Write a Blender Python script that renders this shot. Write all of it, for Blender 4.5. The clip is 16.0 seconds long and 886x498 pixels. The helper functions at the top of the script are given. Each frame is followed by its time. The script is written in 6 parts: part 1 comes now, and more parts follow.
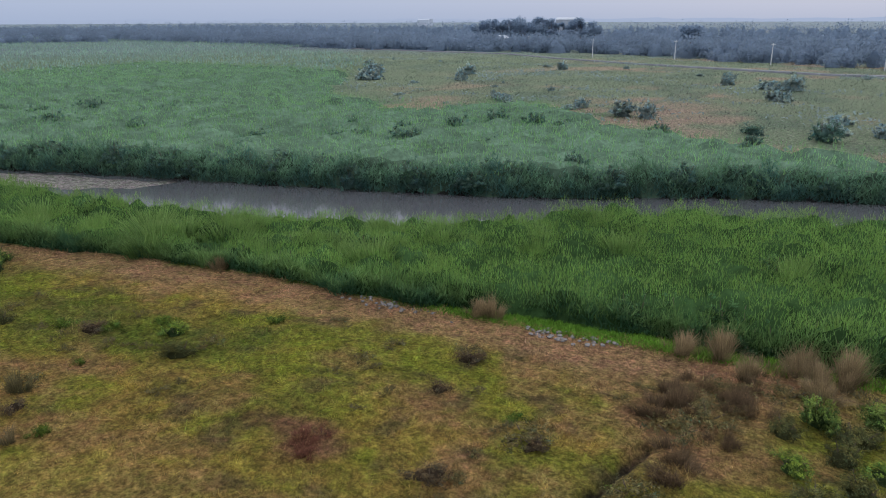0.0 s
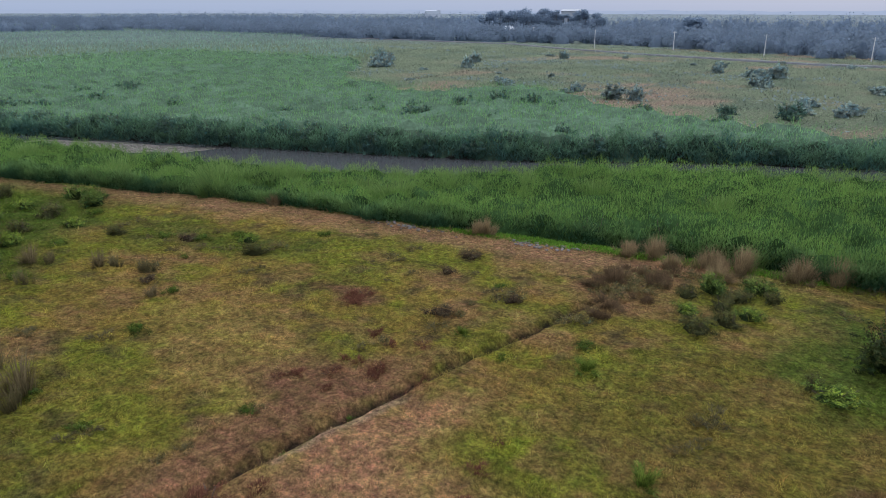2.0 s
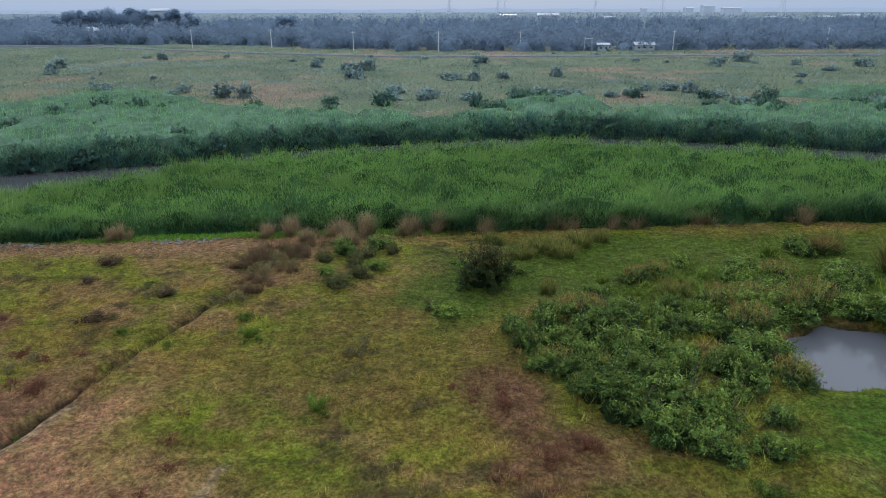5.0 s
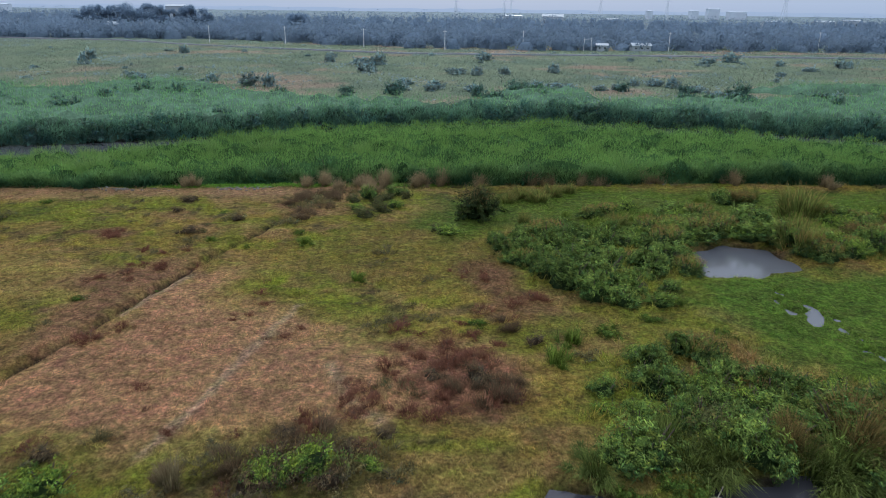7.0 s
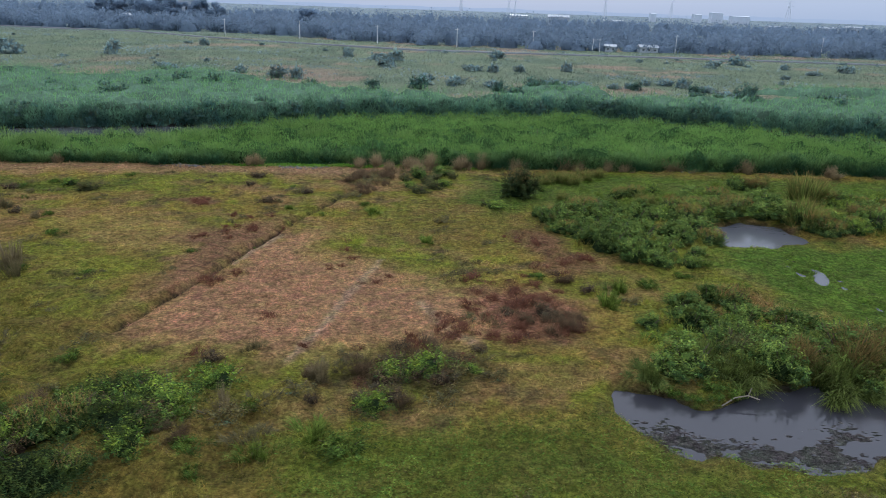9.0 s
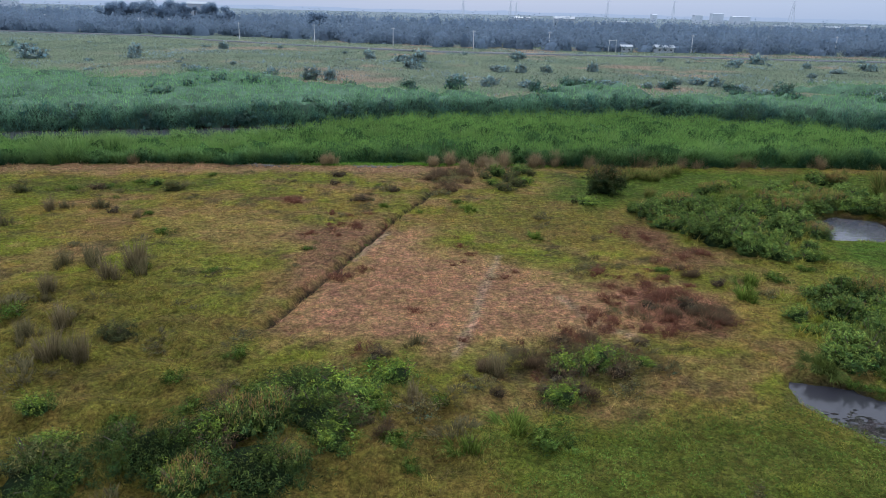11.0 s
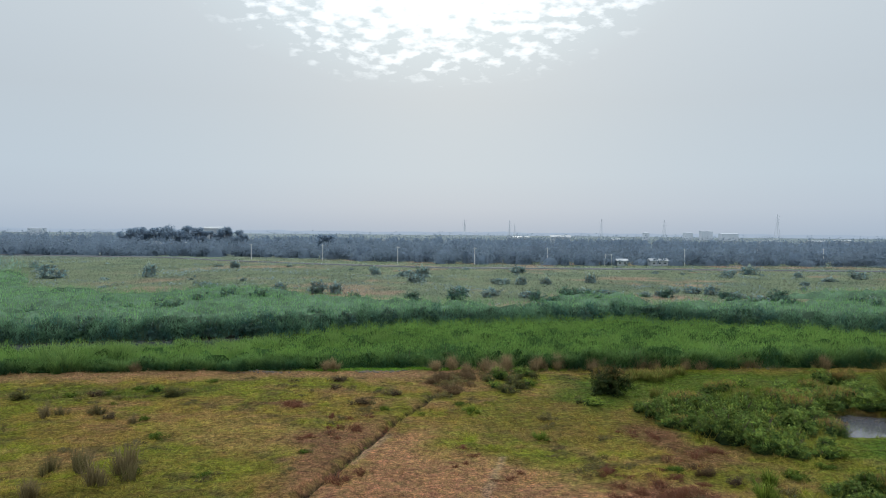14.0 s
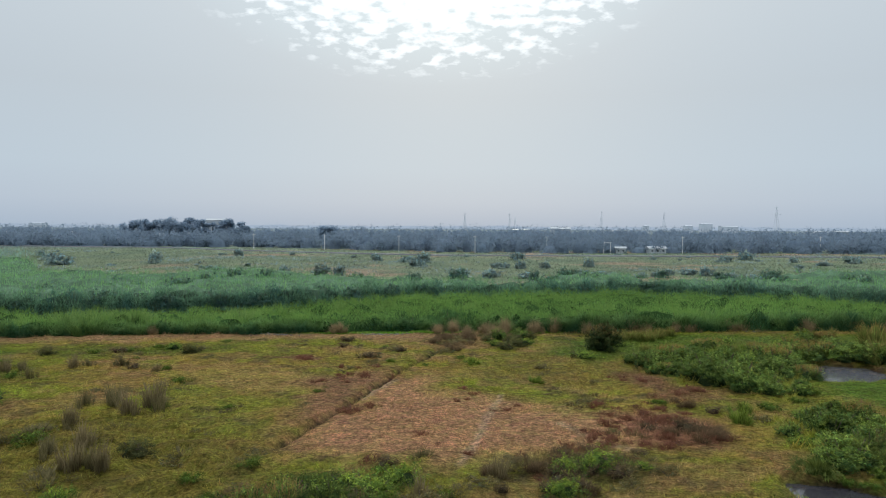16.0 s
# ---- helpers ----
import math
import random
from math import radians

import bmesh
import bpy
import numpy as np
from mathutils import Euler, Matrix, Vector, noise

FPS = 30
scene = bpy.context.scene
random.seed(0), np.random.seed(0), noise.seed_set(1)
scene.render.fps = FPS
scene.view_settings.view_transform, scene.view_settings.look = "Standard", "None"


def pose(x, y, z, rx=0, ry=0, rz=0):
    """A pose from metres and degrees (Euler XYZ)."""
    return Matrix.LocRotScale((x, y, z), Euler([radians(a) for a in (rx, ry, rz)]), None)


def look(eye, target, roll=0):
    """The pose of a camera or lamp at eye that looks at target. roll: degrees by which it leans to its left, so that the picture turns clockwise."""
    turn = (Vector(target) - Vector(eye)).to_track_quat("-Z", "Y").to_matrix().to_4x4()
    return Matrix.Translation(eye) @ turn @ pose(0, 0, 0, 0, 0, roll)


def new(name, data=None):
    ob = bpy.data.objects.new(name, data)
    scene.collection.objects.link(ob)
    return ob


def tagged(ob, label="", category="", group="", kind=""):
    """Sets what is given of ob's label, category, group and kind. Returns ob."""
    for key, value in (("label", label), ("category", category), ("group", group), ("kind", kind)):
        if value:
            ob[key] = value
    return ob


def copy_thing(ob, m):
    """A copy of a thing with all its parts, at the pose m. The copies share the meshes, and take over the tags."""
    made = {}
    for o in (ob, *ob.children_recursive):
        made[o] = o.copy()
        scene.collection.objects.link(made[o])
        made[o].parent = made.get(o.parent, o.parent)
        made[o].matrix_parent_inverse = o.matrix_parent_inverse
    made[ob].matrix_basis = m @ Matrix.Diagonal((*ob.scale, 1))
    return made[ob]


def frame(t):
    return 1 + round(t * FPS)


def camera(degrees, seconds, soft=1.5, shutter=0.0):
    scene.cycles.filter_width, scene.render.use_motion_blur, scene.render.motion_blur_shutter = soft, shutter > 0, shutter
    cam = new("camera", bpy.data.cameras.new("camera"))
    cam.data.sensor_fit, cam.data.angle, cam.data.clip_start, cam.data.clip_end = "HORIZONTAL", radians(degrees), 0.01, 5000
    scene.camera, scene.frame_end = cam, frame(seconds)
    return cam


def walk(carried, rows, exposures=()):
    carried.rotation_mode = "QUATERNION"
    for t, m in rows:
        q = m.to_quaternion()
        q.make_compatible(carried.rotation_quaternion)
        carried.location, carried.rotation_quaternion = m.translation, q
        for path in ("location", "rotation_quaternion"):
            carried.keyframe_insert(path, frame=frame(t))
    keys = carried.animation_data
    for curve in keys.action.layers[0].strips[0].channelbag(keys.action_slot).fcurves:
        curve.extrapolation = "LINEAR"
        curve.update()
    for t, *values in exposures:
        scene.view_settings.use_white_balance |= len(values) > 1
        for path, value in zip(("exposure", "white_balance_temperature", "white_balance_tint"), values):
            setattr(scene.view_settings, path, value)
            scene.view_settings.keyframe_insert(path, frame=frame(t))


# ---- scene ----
cam = camera(64.4, 16.0, 0.8, 0.2)
PATH = [
    (0, (-1.319, 28.223, 13.614), (-2.251, 29.88, 12.993), -0.2),
    (0.5, (-0.485, 26.714, 13.653), (-1.42, 28.369, 13.032), -0.1),
    (1, (0.858, 24.319, 13.536), (-0.082, 25.97, 12.913), -0.3),
    (1.5, (2.496, 21.23, 13.473), (1.556, 22.879, 12.842), -0.0),
    (2, (4.178, 18.241, 13.409), (3.236, 19.884, 12.767), 0.1),
    (2.5, (4.967, 16.75, 13.457), (4.028, 18.393, 12.809), 0.3),
    (2.6, (5.032, 16.443, 13.559), (4.085, 18.08, 12.91), 0.5),
    (2.7, (5.034, 16.058, 13.66), (3.908, 17.58, 13.015), 0.3),
    (2.9, (4.963, 15.931, 13.69), (3.445, 17.064, 13.047), 0.5),
    (3, (5.087, 16.147, 13.601), (3.494, 17.171, 12.959), 0.5),
    (3.2, (5.102, 16.262, 13.437), (3.506, 17.283, 12.797), 0.5),
    (3.4, (5.267, 16.404, 13.499), (3.699, 17.467, 12.858), 0.4),
    (3.5, (5.466, 16.492, 13.522), (4.054, 17.755, 12.88), 0.4),
    (3.6, (5.585, 16.582, 13.585), (4.43, 18.082, 12.94), -0.0),
    (3.7, (5.477, 16.55, 13.646), (4.579, 18.215, 12.997), 0.3),
    (3.8, (5.434, 16.482, 13.679), (4.816, 18.269, 13.029), 0.4),
    (4, (5.445, 16.332, 13.431), (5.424, 18.221, 12.775), -0.3),
    (4.2, (5.238, 16.257, 13.445), (5.265, 18.147, 12.791), -0.2),
    (6.3, (4.644, 7.494, 13.521), (4.668, 9.391, 12.888), 0.6),
    (6.5, (4.687, 6.034, 13.451), (4.708, 7.928, 12.809), 0.9),
    (7, (4.72, 2.15, 13.501), (4.738, 4.043, 12.855), 0.7),
    (7.5, (4.701, -1.37, 13.504), (4.716, 0.519, 12.848), 0.8),
    (8, (4.746, -3.195, 13.465), (4.761, -1.305, 12.811), 0.9),
    (8.5, (3.659, -3.796, 13.497), (3.678, -1.905, 12.845), 1.5),
    (9, (1.106, -3.91, 13.499), (1.13, -2.019, 12.849), 1.9),
    (9.5, (-2.345, -4.043, 13.591), (-2.32, -2.152, 12.942), 2.0),
    (10, (-4.989, -3.928, 13.534), (-4.964, -2.035, 12.888), 1.4),
    (10.2, (-5.483, -3.826, 13.464), (-5.456, -1.933, 12.818), 1.7),
    (12.3, (-5.462, -3.776, 11.89), (-5.449, -1.863, 11.308), 0.6),
    (12.5, (-5.374, -3.794, 11.855), (-5.366, -1.859, 11.35), 0.6),
    (13, (-5.275, -3.816, 11.91), (-5.269, -1.83, 11.675), 0.4),
    (13.5, (-5.25, -3.785, 11.915), (-5.245, -1.787, 11.843), 0.4),
    (14, (-5.252, -4.168, 11.978), (-5.249, -2.168, 11.931), 0.5),
    (14.5, (-5.242, -5.989, 11.967), (-5.242, -3.99, 11.912), 0.4),
    (15, (-5.252, -7.139, 11.62), (-5.251, -5.14, 11.557), 0.4),
    (15.5, (-5.302, -7.373, 10.494), (-5.3, -5.374, 10.432), 0.4),
    (16, (-5.348, -7.311, 9.696), (-5.346, -5.312, 9.634), 0.3),
]
walk(cam, [(t, look(eye, target, roll)) for t, eye, target, roll in PATH], [(0, 0.0, 5950, 15), (2.5, 0.0, 5800, 15), (3.0, 0.05, 5500, 15), (3.4, 0.05, 5550, 14), (4.2, 0.0, 5600, 9), (6.3, 0.0, 5550, 9), (10.2, 0.1, 5550, 12), (12.3, 0.12, 5600, 9), (13.6, 0.0, 6150, 5), (16, 0.0, 6150, 5)])

# ---- world, sun, exposure ----
SUN_UP, SUN_TURN = radians(27), radians(-1)
world = bpy.data.worlds.new("hazy_sky")
scene.world = world
world.use_nodes = True
wn, wl = world.node_tree.nodes, world.node_tree.links
wn.clear()


def wnode(kind, **values):
    n = wn.new(kind)
    for k, v in values.items():
        n.inputs[k].default_value = v
    return n


w_out, w_bg, w_sky = wn.new("ShaderNodeOutputWorld"), wn.new("ShaderNodeBackground"), wn.new("ShaderNodeTexSky")
w_sky.sky_type, w_sky.sun_disc = "NISHITA", False
w_sky.sun_elevation, w_sky.sun_rotation = SUN_UP, -SUN_TURN
w_sky.air_density, w_sky.dust_density = 1.4, 2.0
w_co, w_sep = wn.new("ShaderNodeTexCoord"), wn.new("ShaderNodeSeparateXYZ")
wl.new(w_co.outputs["Generated"], w_sep.inputs[0])
# overcast haze: pale blue-grey at the horizon, whiter higher up
w_ramp = wn.new("ShaderNodeValToRGB")
w_ramp.color_ramp.elements[0].position, w_ramp.color_ramp.elements[0].color = 0.0, (0.43, 0.505, 0.625, 1)
w_ramp.color_ramp.elements[1].position, w_ramp.color_ramp.elements[1].color = 1.0, (1.62, 1.62, 1.64, 1)
for at, col in ((0.035, (0.50, 0.565, 0.67, 1)), (0.08, (0.535, 0.60, 0.69, 1)), (0.18, (0.56, 0.595, 0.65, 1)), (0.30, (0.63, 0.66, 0.70, 1)), (0.5, (1.05, 1.06, 1.09, 1))):
    e = w_ramp.color_ramp.elements.new(at)
    e.color = col
wl.new(w_sep.outputs["Z"], w_ramp.inputs[0])
# broken bright cloud in front of the veiled sun
w_noise = wnode("ShaderNodeTexNoise", Scale=42.0, Detail=3.0, Roughness=0.5)
w_map = wn.new("ShaderNodeMapping")
w_map.inputs["Scale"].default_value = (1.0, 1.0, 2.2)
wl.new(w_co.outputs["Generated"], w_map.inputs[0])
wl.new(w_map.outputs[0], w_noise.inputs["Vector"])
w_off, w_len = wn.new("ShaderNodeVectorMath"), wn.new("ShaderNodeVectorMath")
w_off.operation, w_len.operation = "SUBTRACT", "LENGTH"
w_off.inputs[1].default_value = (math.sin(SUN_TURN), 0.0, 0.37)
w_flat = wn.new("ShaderNodeVectorMath")
w_flat.operation = "MULTIPLY"
w_flat.inputs[1].default_value = (1 / 0.36, 0.0, 1 / 0.175)
wl.new(w_co.outputs["Generated"], w_off.inputs[0])
wl.new(w_off.outputs[0], w_flat.inputs[0])
wl.new(w_flat.outputs[0], w_len.inputs[0])
w_front = wn.new("ShaderNodeMath")
w_front.operation = "GREATER_THAN"
w_front.inputs[1].default_value = 0.0
wl.new(w_sep.outputs["Y"], w_front.inputs[0])
w_fall = wnode("ShaderNodeMapRange")
w_fall.inputs["From Min"].default_value, w_fall.inputs["From Max"].default_value = 1.0, 0.25
wl.new(w_len.outputs["Value"], w_fall.inputs[0])
w_near = wn.new("ShaderNodeMath")
w_near.operation = "MULTIPLY"
wl.new(w_fall.outputs[0], w_near.inputs[0])
wl.new(w_front.outputs[0], w_near.inputs[1])
w_add = wn.new("ShaderNodeMath")
w_add.operation = "MULTIPLY_ADD"
w_add.inputs[1].default_value, w_add.inputs[2].default_value = 0.42, -0.16
wl.new(w_near.outputs[0], w_add.inputs[0])
w_sum = wn.new("ShaderNodeMath")
wl.new(w_add.outputs[0], w_sum.inputs[0])
wl.new(w_noise.outputs["Fac"], w_sum.inputs[1])
w_cut = wnode("ShaderNodeMapRange")
w_cut.inputs["From Min"].default_value, w_cut.inputs["From Max"].default_value = 0.44, 0.62
wl.new(w_sum.outputs[0], w_cut.inputs[0])
w_soft = wnode("ShaderNodeMapRange")
w_soft.inputs["From Max"].default_value = 0.25
wl.new(w_near.outputs[0], w_soft.inputs[0])
w_mul = wn.new("ShaderNodeMath")
w_mul.operation = "MULTIPLY"
wl.new(w_cut.outputs[0], w_mul.inputs[0])
wl.new(w_soft.outputs[0], w_mul.inputs[1])
w_cl = wn.new("ShaderNodeMix")
w_cl.data_type = "RGBA"
w_cl.inputs["B"].default_value = (1.06, 1.08, 1.12, 1)
wl.new(w_mul.outputs[0], w_cl.inputs["Factor"])
w_glow = wn.new("ShaderNodeMix")
w_glow.data_type = "RGBA"
w_glow.inputs["B"].default_value = (0.70, 0.80, 0.86, 1)
wl.new(w_near.outputs[0], w_glow.inputs["Factor"])
wl.new(w_ramp.outputs[0], w_glow.inputs["A"])
wl.new(w_glow.outputs["Result"], w_cl.inputs["A"])
w_sc = wn.new("ShaderNodeVectorMath")
w_sc.operation = "SCALE"
w_sc.inputs["Scale"].default_value = 0.06
wl.new(w_sky.outputs[0], w_sc.inputs[0])
w_mix = wn.new("ShaderNodeMix")
w_mix.data_type = "RGBA"
w_mix.inputs["Factor"].default_value = 0.9
wl.new(w_sc.outputs[0], w_mix.inputs["A"])
wl.new(w_cl.outputs["Result"], w_mix.inputs["B"])
wl.new(w_mix.outputs["Result"], w_bg.inputs["Color"])
w_bg.inputs["Strength"].default_value = 1.0
wl.new(w_bg.outputs[0], w_out.inputs[0])

sun = new("sun", bpy.data.lights.new("sun", "SUN"))
sun.data.energy, sun.data.angle, sun.data.color = 1.3, radians(18), (1.0, 0.93, 0.82)
sun.matrix_world = look((0, 0, 200), Vector((0, 0, 200)) - Vector((math.sin(SUN_TURN) * math.cos(SUN_UP), math.cos(SUN_TURN) * math.cos(SUN_UP), math.sin(SUN_UP))))
scene.view_settings.exposure = 0.0


# ---- small tools ----
rng = np.random.default_rng(7)


def vnoise(x, y, seed=0):
    """Smooth value noise, 0 to 1."""
    xi, yi = np.floor(x), np.floor(y)
    fx, fy = x - xi, y - yi
    fx, fy = fx * fx * (3 - 2 * fx), fy * fy * (3 - 2 * fy)

    def h(a, b):
        v = np.sin(a * 127.1 + b * 311.7 + seed * 74.7) * 43758.5453
        return v - np.floor(v)

    return (h(xi, yi) * (1 - fx) + h(xi + 1, yi) * fx) * (1 - fy) + (h(xi, yi + 1) * (1 - fx) + h(xi + 1, yi + 1) * fx) * fy


def fbm(x, y, seed=0, octaves=4):
    total, amp, norm = 0.0, 1.0, 0.0
    for k in range(octaves):
        total = total + amp * vnoise(x * 2**k, y * 2**k, seed + k * 3)
        norm, amp = norm + amp, amp * 0.5
    return total / norm


def cells(x, y, seed=0):
    """Distance to the nearest of scattered centres, one in each unit square."""
    xi, yi = np.floor(x), np.floor(y)
    best = np.full(np.shape(x), 9.0)
    for dx in (-1, 0, 1):
        for dy in (-1, 0, 1):
            a, b = xi + dx, yi + dy
            u = np.sin(a * 127.1 + b * 311.7 + seed * 74.7) * 43758.5453
            v = np.sin(a * 269.5 + b * 183.3 + seed * 31.3) * 22578.1459
            best = np.minimum(best, np.hypot(a + u - np.floor(u) - x, b + v - np.floor(v) - y))
    return best


def smooth(a, b, v):
    t = np.clip((v - a) / (b - a), 0, 1)
    return t * t * (3 - 2 * t)


def seg_dist(x, y, pts, closed=False):
    d = np.full(np.shape(x), 1e9)
    ends = list(zip(pts, pts[1:] + (pts[:1] if closed else [])))
    if not closed:
        ends = list(zip(pts[:-1], pts[1:]))
    for (ax, ay), (bx, by) in ends:
        vx, vy = bx - ax, by - ay
        t = np.clip(((x - ax) * vx + (y - ay) * vy) / (vx * vx + vy * vy), 0, 1)
        d = np.minimum(d, np.hypot(x - ax - t * vx, y - ay - t * vy))
    return d


def inside(x, y, pts):
    """Signed distance to an outline, positive inside."""
    odd = np.zeros(np.shape(x), bool)
    for (ax, ay), (bx, by) in zip(pts, pts[1:] + pts[:1]):
        with np.errstate(divide="ignore", invalid="ignore"):
            odd ^= ((ay > y) != (by > y)) & (x < (bx - ax) * (y - ay) / ((by - ay) or 1e-9) + ax)
    return np.where(odd, 1, -1) * seg_dist(x, y, pts, True)


def patch(x, y, pts, soft=1.0, rough=1.2, seed=0):
    return smooth(-soft, soft, inside(x, y, pts) + rough * 2 * (fbm(x / 1.7, y / 1.7, seed) - 0.5))


def fast_mesh(name, co, tris, tint=None, quads=False, flat=False):
    """A mesh out of arrays: places, corners and, per place, a base colour."""
    me = bpy.data.meshes.new(name)
    k = tris.shape[1]
    me.vertices.add(len(co))
    me.vertices.foreach_set("co", np.ascontiguousarray(co, np.float32).ravel())
    me.loops.add(tris.size)
    me.loops.foreach_set("vertex_index", np.ascontiguousarray(tris, np.int32).ravel())
    me.polygons.add(len(tris))
    me.polygons.foreach_set("loop_start", np.arange(0, tris.size, k, dtype=np.int32))
    if not flat:
        me.polygons.foreach_set("use_smooth", np.ones(len(tris), bool))
    if tint is not None:
        c = np.ones((len(co), 4), np.float32)
        c[:, :3] = np.clip(tint, 0, 1)
        me.attributes.new("tint", "FLOAT_COLOR", "POINT").data.foreach_set("color", c.ravel())
    me.update(calc_edges=True)
    return me


def part(name, me, material, parent=None, label=""):
    ob = new(name, me)
    if material and not me.materials:
        me.materials.append(material)
    ob.parent = parent
    if label:
        ob["label"] = label
    return ob


def bm_mesh(name, bm, smooth_faces=False):
    me = bpy.data.meshes.new(name)
    bm.to_mesh(me)
    bm.free()
    if smooth_faces:
        for p in me.polygons:
            p.use_smooth = True
    return me


def box(bm, cx, cy, cz, sx, sy, sz, turn=0.0):
    m = Matrix.Translation((cx, cy, cz)) @ Matrix.Rotation(turn, 4, "Z") @ Matrix.Diagonal((sx, sy, sz, 1))
    bmesh.ops.create_cube(bm, size=1.0, matrix=m)


def rod(bm, a, b, r0, r1, sides=7):
    a, b = Vector(a), Vector(b)
    m = Matrix.Translation((a + b) / 2) @ (b - a).to_track_quat("Z", "Y").to_matrix().to_4x4()
    bmesh.ops.create_cone(bm, cap_ends=True, segments=sides, radius1=r0, radius2=r1, depth=(b - a).length, matrix=m)


# ---- materials ----
def node_material(name):
    m = bpy.data.materials.new(name)
    m.use_nodes = True
    t = m.node_tree
    return m, t.nodes, t.links, t.nodes["Principled BSDF"]


def tint_material(name, rough=0.75, through_light=0.0, grain=6.0, amount=0.35, bump=0.0, island=0.0, gloss=0.3, haze_sheen=0.0, crisp=0.5):
    """A surface whose base colour stands in the mesh, broken up by grain of two sizes."""
    m, n, l, p = node_material(name)
    at = n.new("ShaderNodeAttribute")
    at.attribute_name = "tint"
    co = n.new("ShaderNodeNewGeometry")
    n1, n2 = n.new("ShaderNodeTexNoise"), n.new("ShaderNodeTexNoise")
    n1.inputs["Scale"].default_value, n1.inputs["Detail"].default_value = grain, 4.0 if crisp == 0.5 else 8.0
    n1.inputs["Roughness"].default_value = crisp
    n2.inputs["Scale"].default_value, n2.inputs["Detail"].default_value = grain * 0.13, 3.0
    l.new(co.outputs["Position"], n1.inputs["Vector"])
    l.new(co.outputs["Position"], n2.inputs["Vector"])
    add = n.new("ShaderNodeMath")
    l.new(n1.outputs["Fac"], add.inputs[0])
    l.new(n2.outputs["Fac"], add.inputs[1])
    rng_n = n.new("ShaderNodeMapRange")
    rng_n.inputs["From Min"].default_value, rng_n.inputs["From Max"].default_value = (0.6, 1.4) if crisp == 0.5 else (0.8, 1.2)
    rng_n.inputs["To Min"].default_value, rng_n.inputs["To Max"].default_value = 1 - amount, 1 + amount
    l.new(add.outputs[0], rng_n.inputs[0])
    value = rng_n.outputs[0]
    if island:
        r = n.new("ShaderNodeMapRange")
        r.inputs["To Min"].default_value, r.inputs["To Max"].default_value = 1 - island, 1 + island
        l.new(co.outputs["Random Per Island"], r.inputs[0])
        mm = n.new("ShaderNodeMath")
        mm.operation = "MULTIPLY"
        l.new(value, mm.inputs[0])
        l.new(r.outputs[0], mm.inputs[1])
        value = mm.outputs[0]
    mul = n.new("ShaderNodeVectorMath")
    mul.operation = "SCALE"
    l.new(at.outputs["Color"], mul.inputs[0])
    l.new(value, mul.inputs["Scale"])
    l.new(mul.outputs[0], p.inputs["Base Color"])
    p.inputs["Roughness"].default_value = rough
    p.inputs["Specular IOR Level"].default_value = gloss
    # bluish sheen that stands in for haze over far plants
    if haze_sheen:
        p.inputs["Sheen Weight"].default_value, p.inputs["Sheen Roughness"].default_value = haze_sheen, 0.6
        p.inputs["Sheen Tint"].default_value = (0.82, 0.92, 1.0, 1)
    if bump:
        b = n.new("ShaderNodeBump")
        b.inputs["Strength"].default_value, b.inputs["Distance"].default_value = 0.9, bump
        l.new(n1.outputs["Fac"], b.inputs["Height"])
        l.new(b.outputs[0], p.inputs["Normal"])
    if through_light:
        tr, mx = n.new("ShaderNodeBsdfTranslucent"), n.new("ShaderNodeMixShader")
        l.new(mul.outputs[0], tr.inputs["Color"])
        mx.inputs[0].default_value = through_light
        l.new(p.outputs[0], mx.inputs[1])
        l.new(tr.outputs[0], mx.inputs[2])
        l.new(mx.outputs[0], n["Material Output"].inputs["Surface"])
    return m


def plain_material(name, colour, rough=0.6, metal=0.0, grain=8.0, amount=0.2, bump=0.0):
    m, n, l, p = node_material(name)
    co, n1 = n.new("ShaderNodeNewGeometry"), n.new("ShaderNodeTexNoise")
    n1.inputs["Scale"].default_value, n1.inputs["Detail"].default_value = grain, 5.0
    l.new(co.outputs["Position"], n1.inputs["Vector"])
    ramp = n.new("ShaderNodeValToRGB")
    ramp.color_ramp.elements[0].position, ramp.color_ramp.elements[1].position = 0.3, 0.7
    ramp.color_ramp.elements[0].color = (*[c * (1 - amount) for c in colour], 1)
    ramp.color_ramp.elements[1].color = (*[min(1, c * (1 + amount)) for c in colour], 1)
    l.new(n1.outputs["Fac"], ramp.inputs[0])
    l.new(ramp.outputs[0], p.inputs["Base Color"])
    p.inputs["Roughness"].default_value, p.inputs["Metallic"].default_value = rough, metal
    if bump:
        b = n.new("ShaderNodeBump")
        b.inputs["Distance"].default_value = bump
        l.new(n1.outputs["Fac"], b.inputs["Height"])
        l.new(b.outputs[0], p.inputs["Normal"])
    return m


def water_material(name, colour, ripple, scale):
    m, n, l, p = node_material(name)
    p.inputs["Base Color"].default_value = (*colour, 1)
    p.inputs["Roughness"].default_value = 0.06
    p.inputs["IOR"].default_value = 1.33
    p.inputs["Specular IOR Level"].default_value = 0.8
    co, n1 = n.new("ShaderNodeNewGeometry"), n.new("ShaderNodeTexNoise")
    mp = n.new("ShaderNodeMapping")
    mp.inputs["Scale"].default_value = (1.0, 2.4, 1.0)
    l.new(co.outputs["Position"], mp.inputs[0])
    l.new(mp.outputs[0], n1.inputs["Vector"])
    n1.inputs["Scale"].default_value, n1.inputs["Detail"].default_value = scale, 3.0
    b = n.new("ShaderNodeBump")
    b.inputs["Strength"].default_value, b.inputs["Distance"].default_value = 0.6, ripple
    l.new(n1.outputs["Fac"], b.inputs["Height"])
    l.new(b.outputs[0], p.inputs["Normal"])
    return m


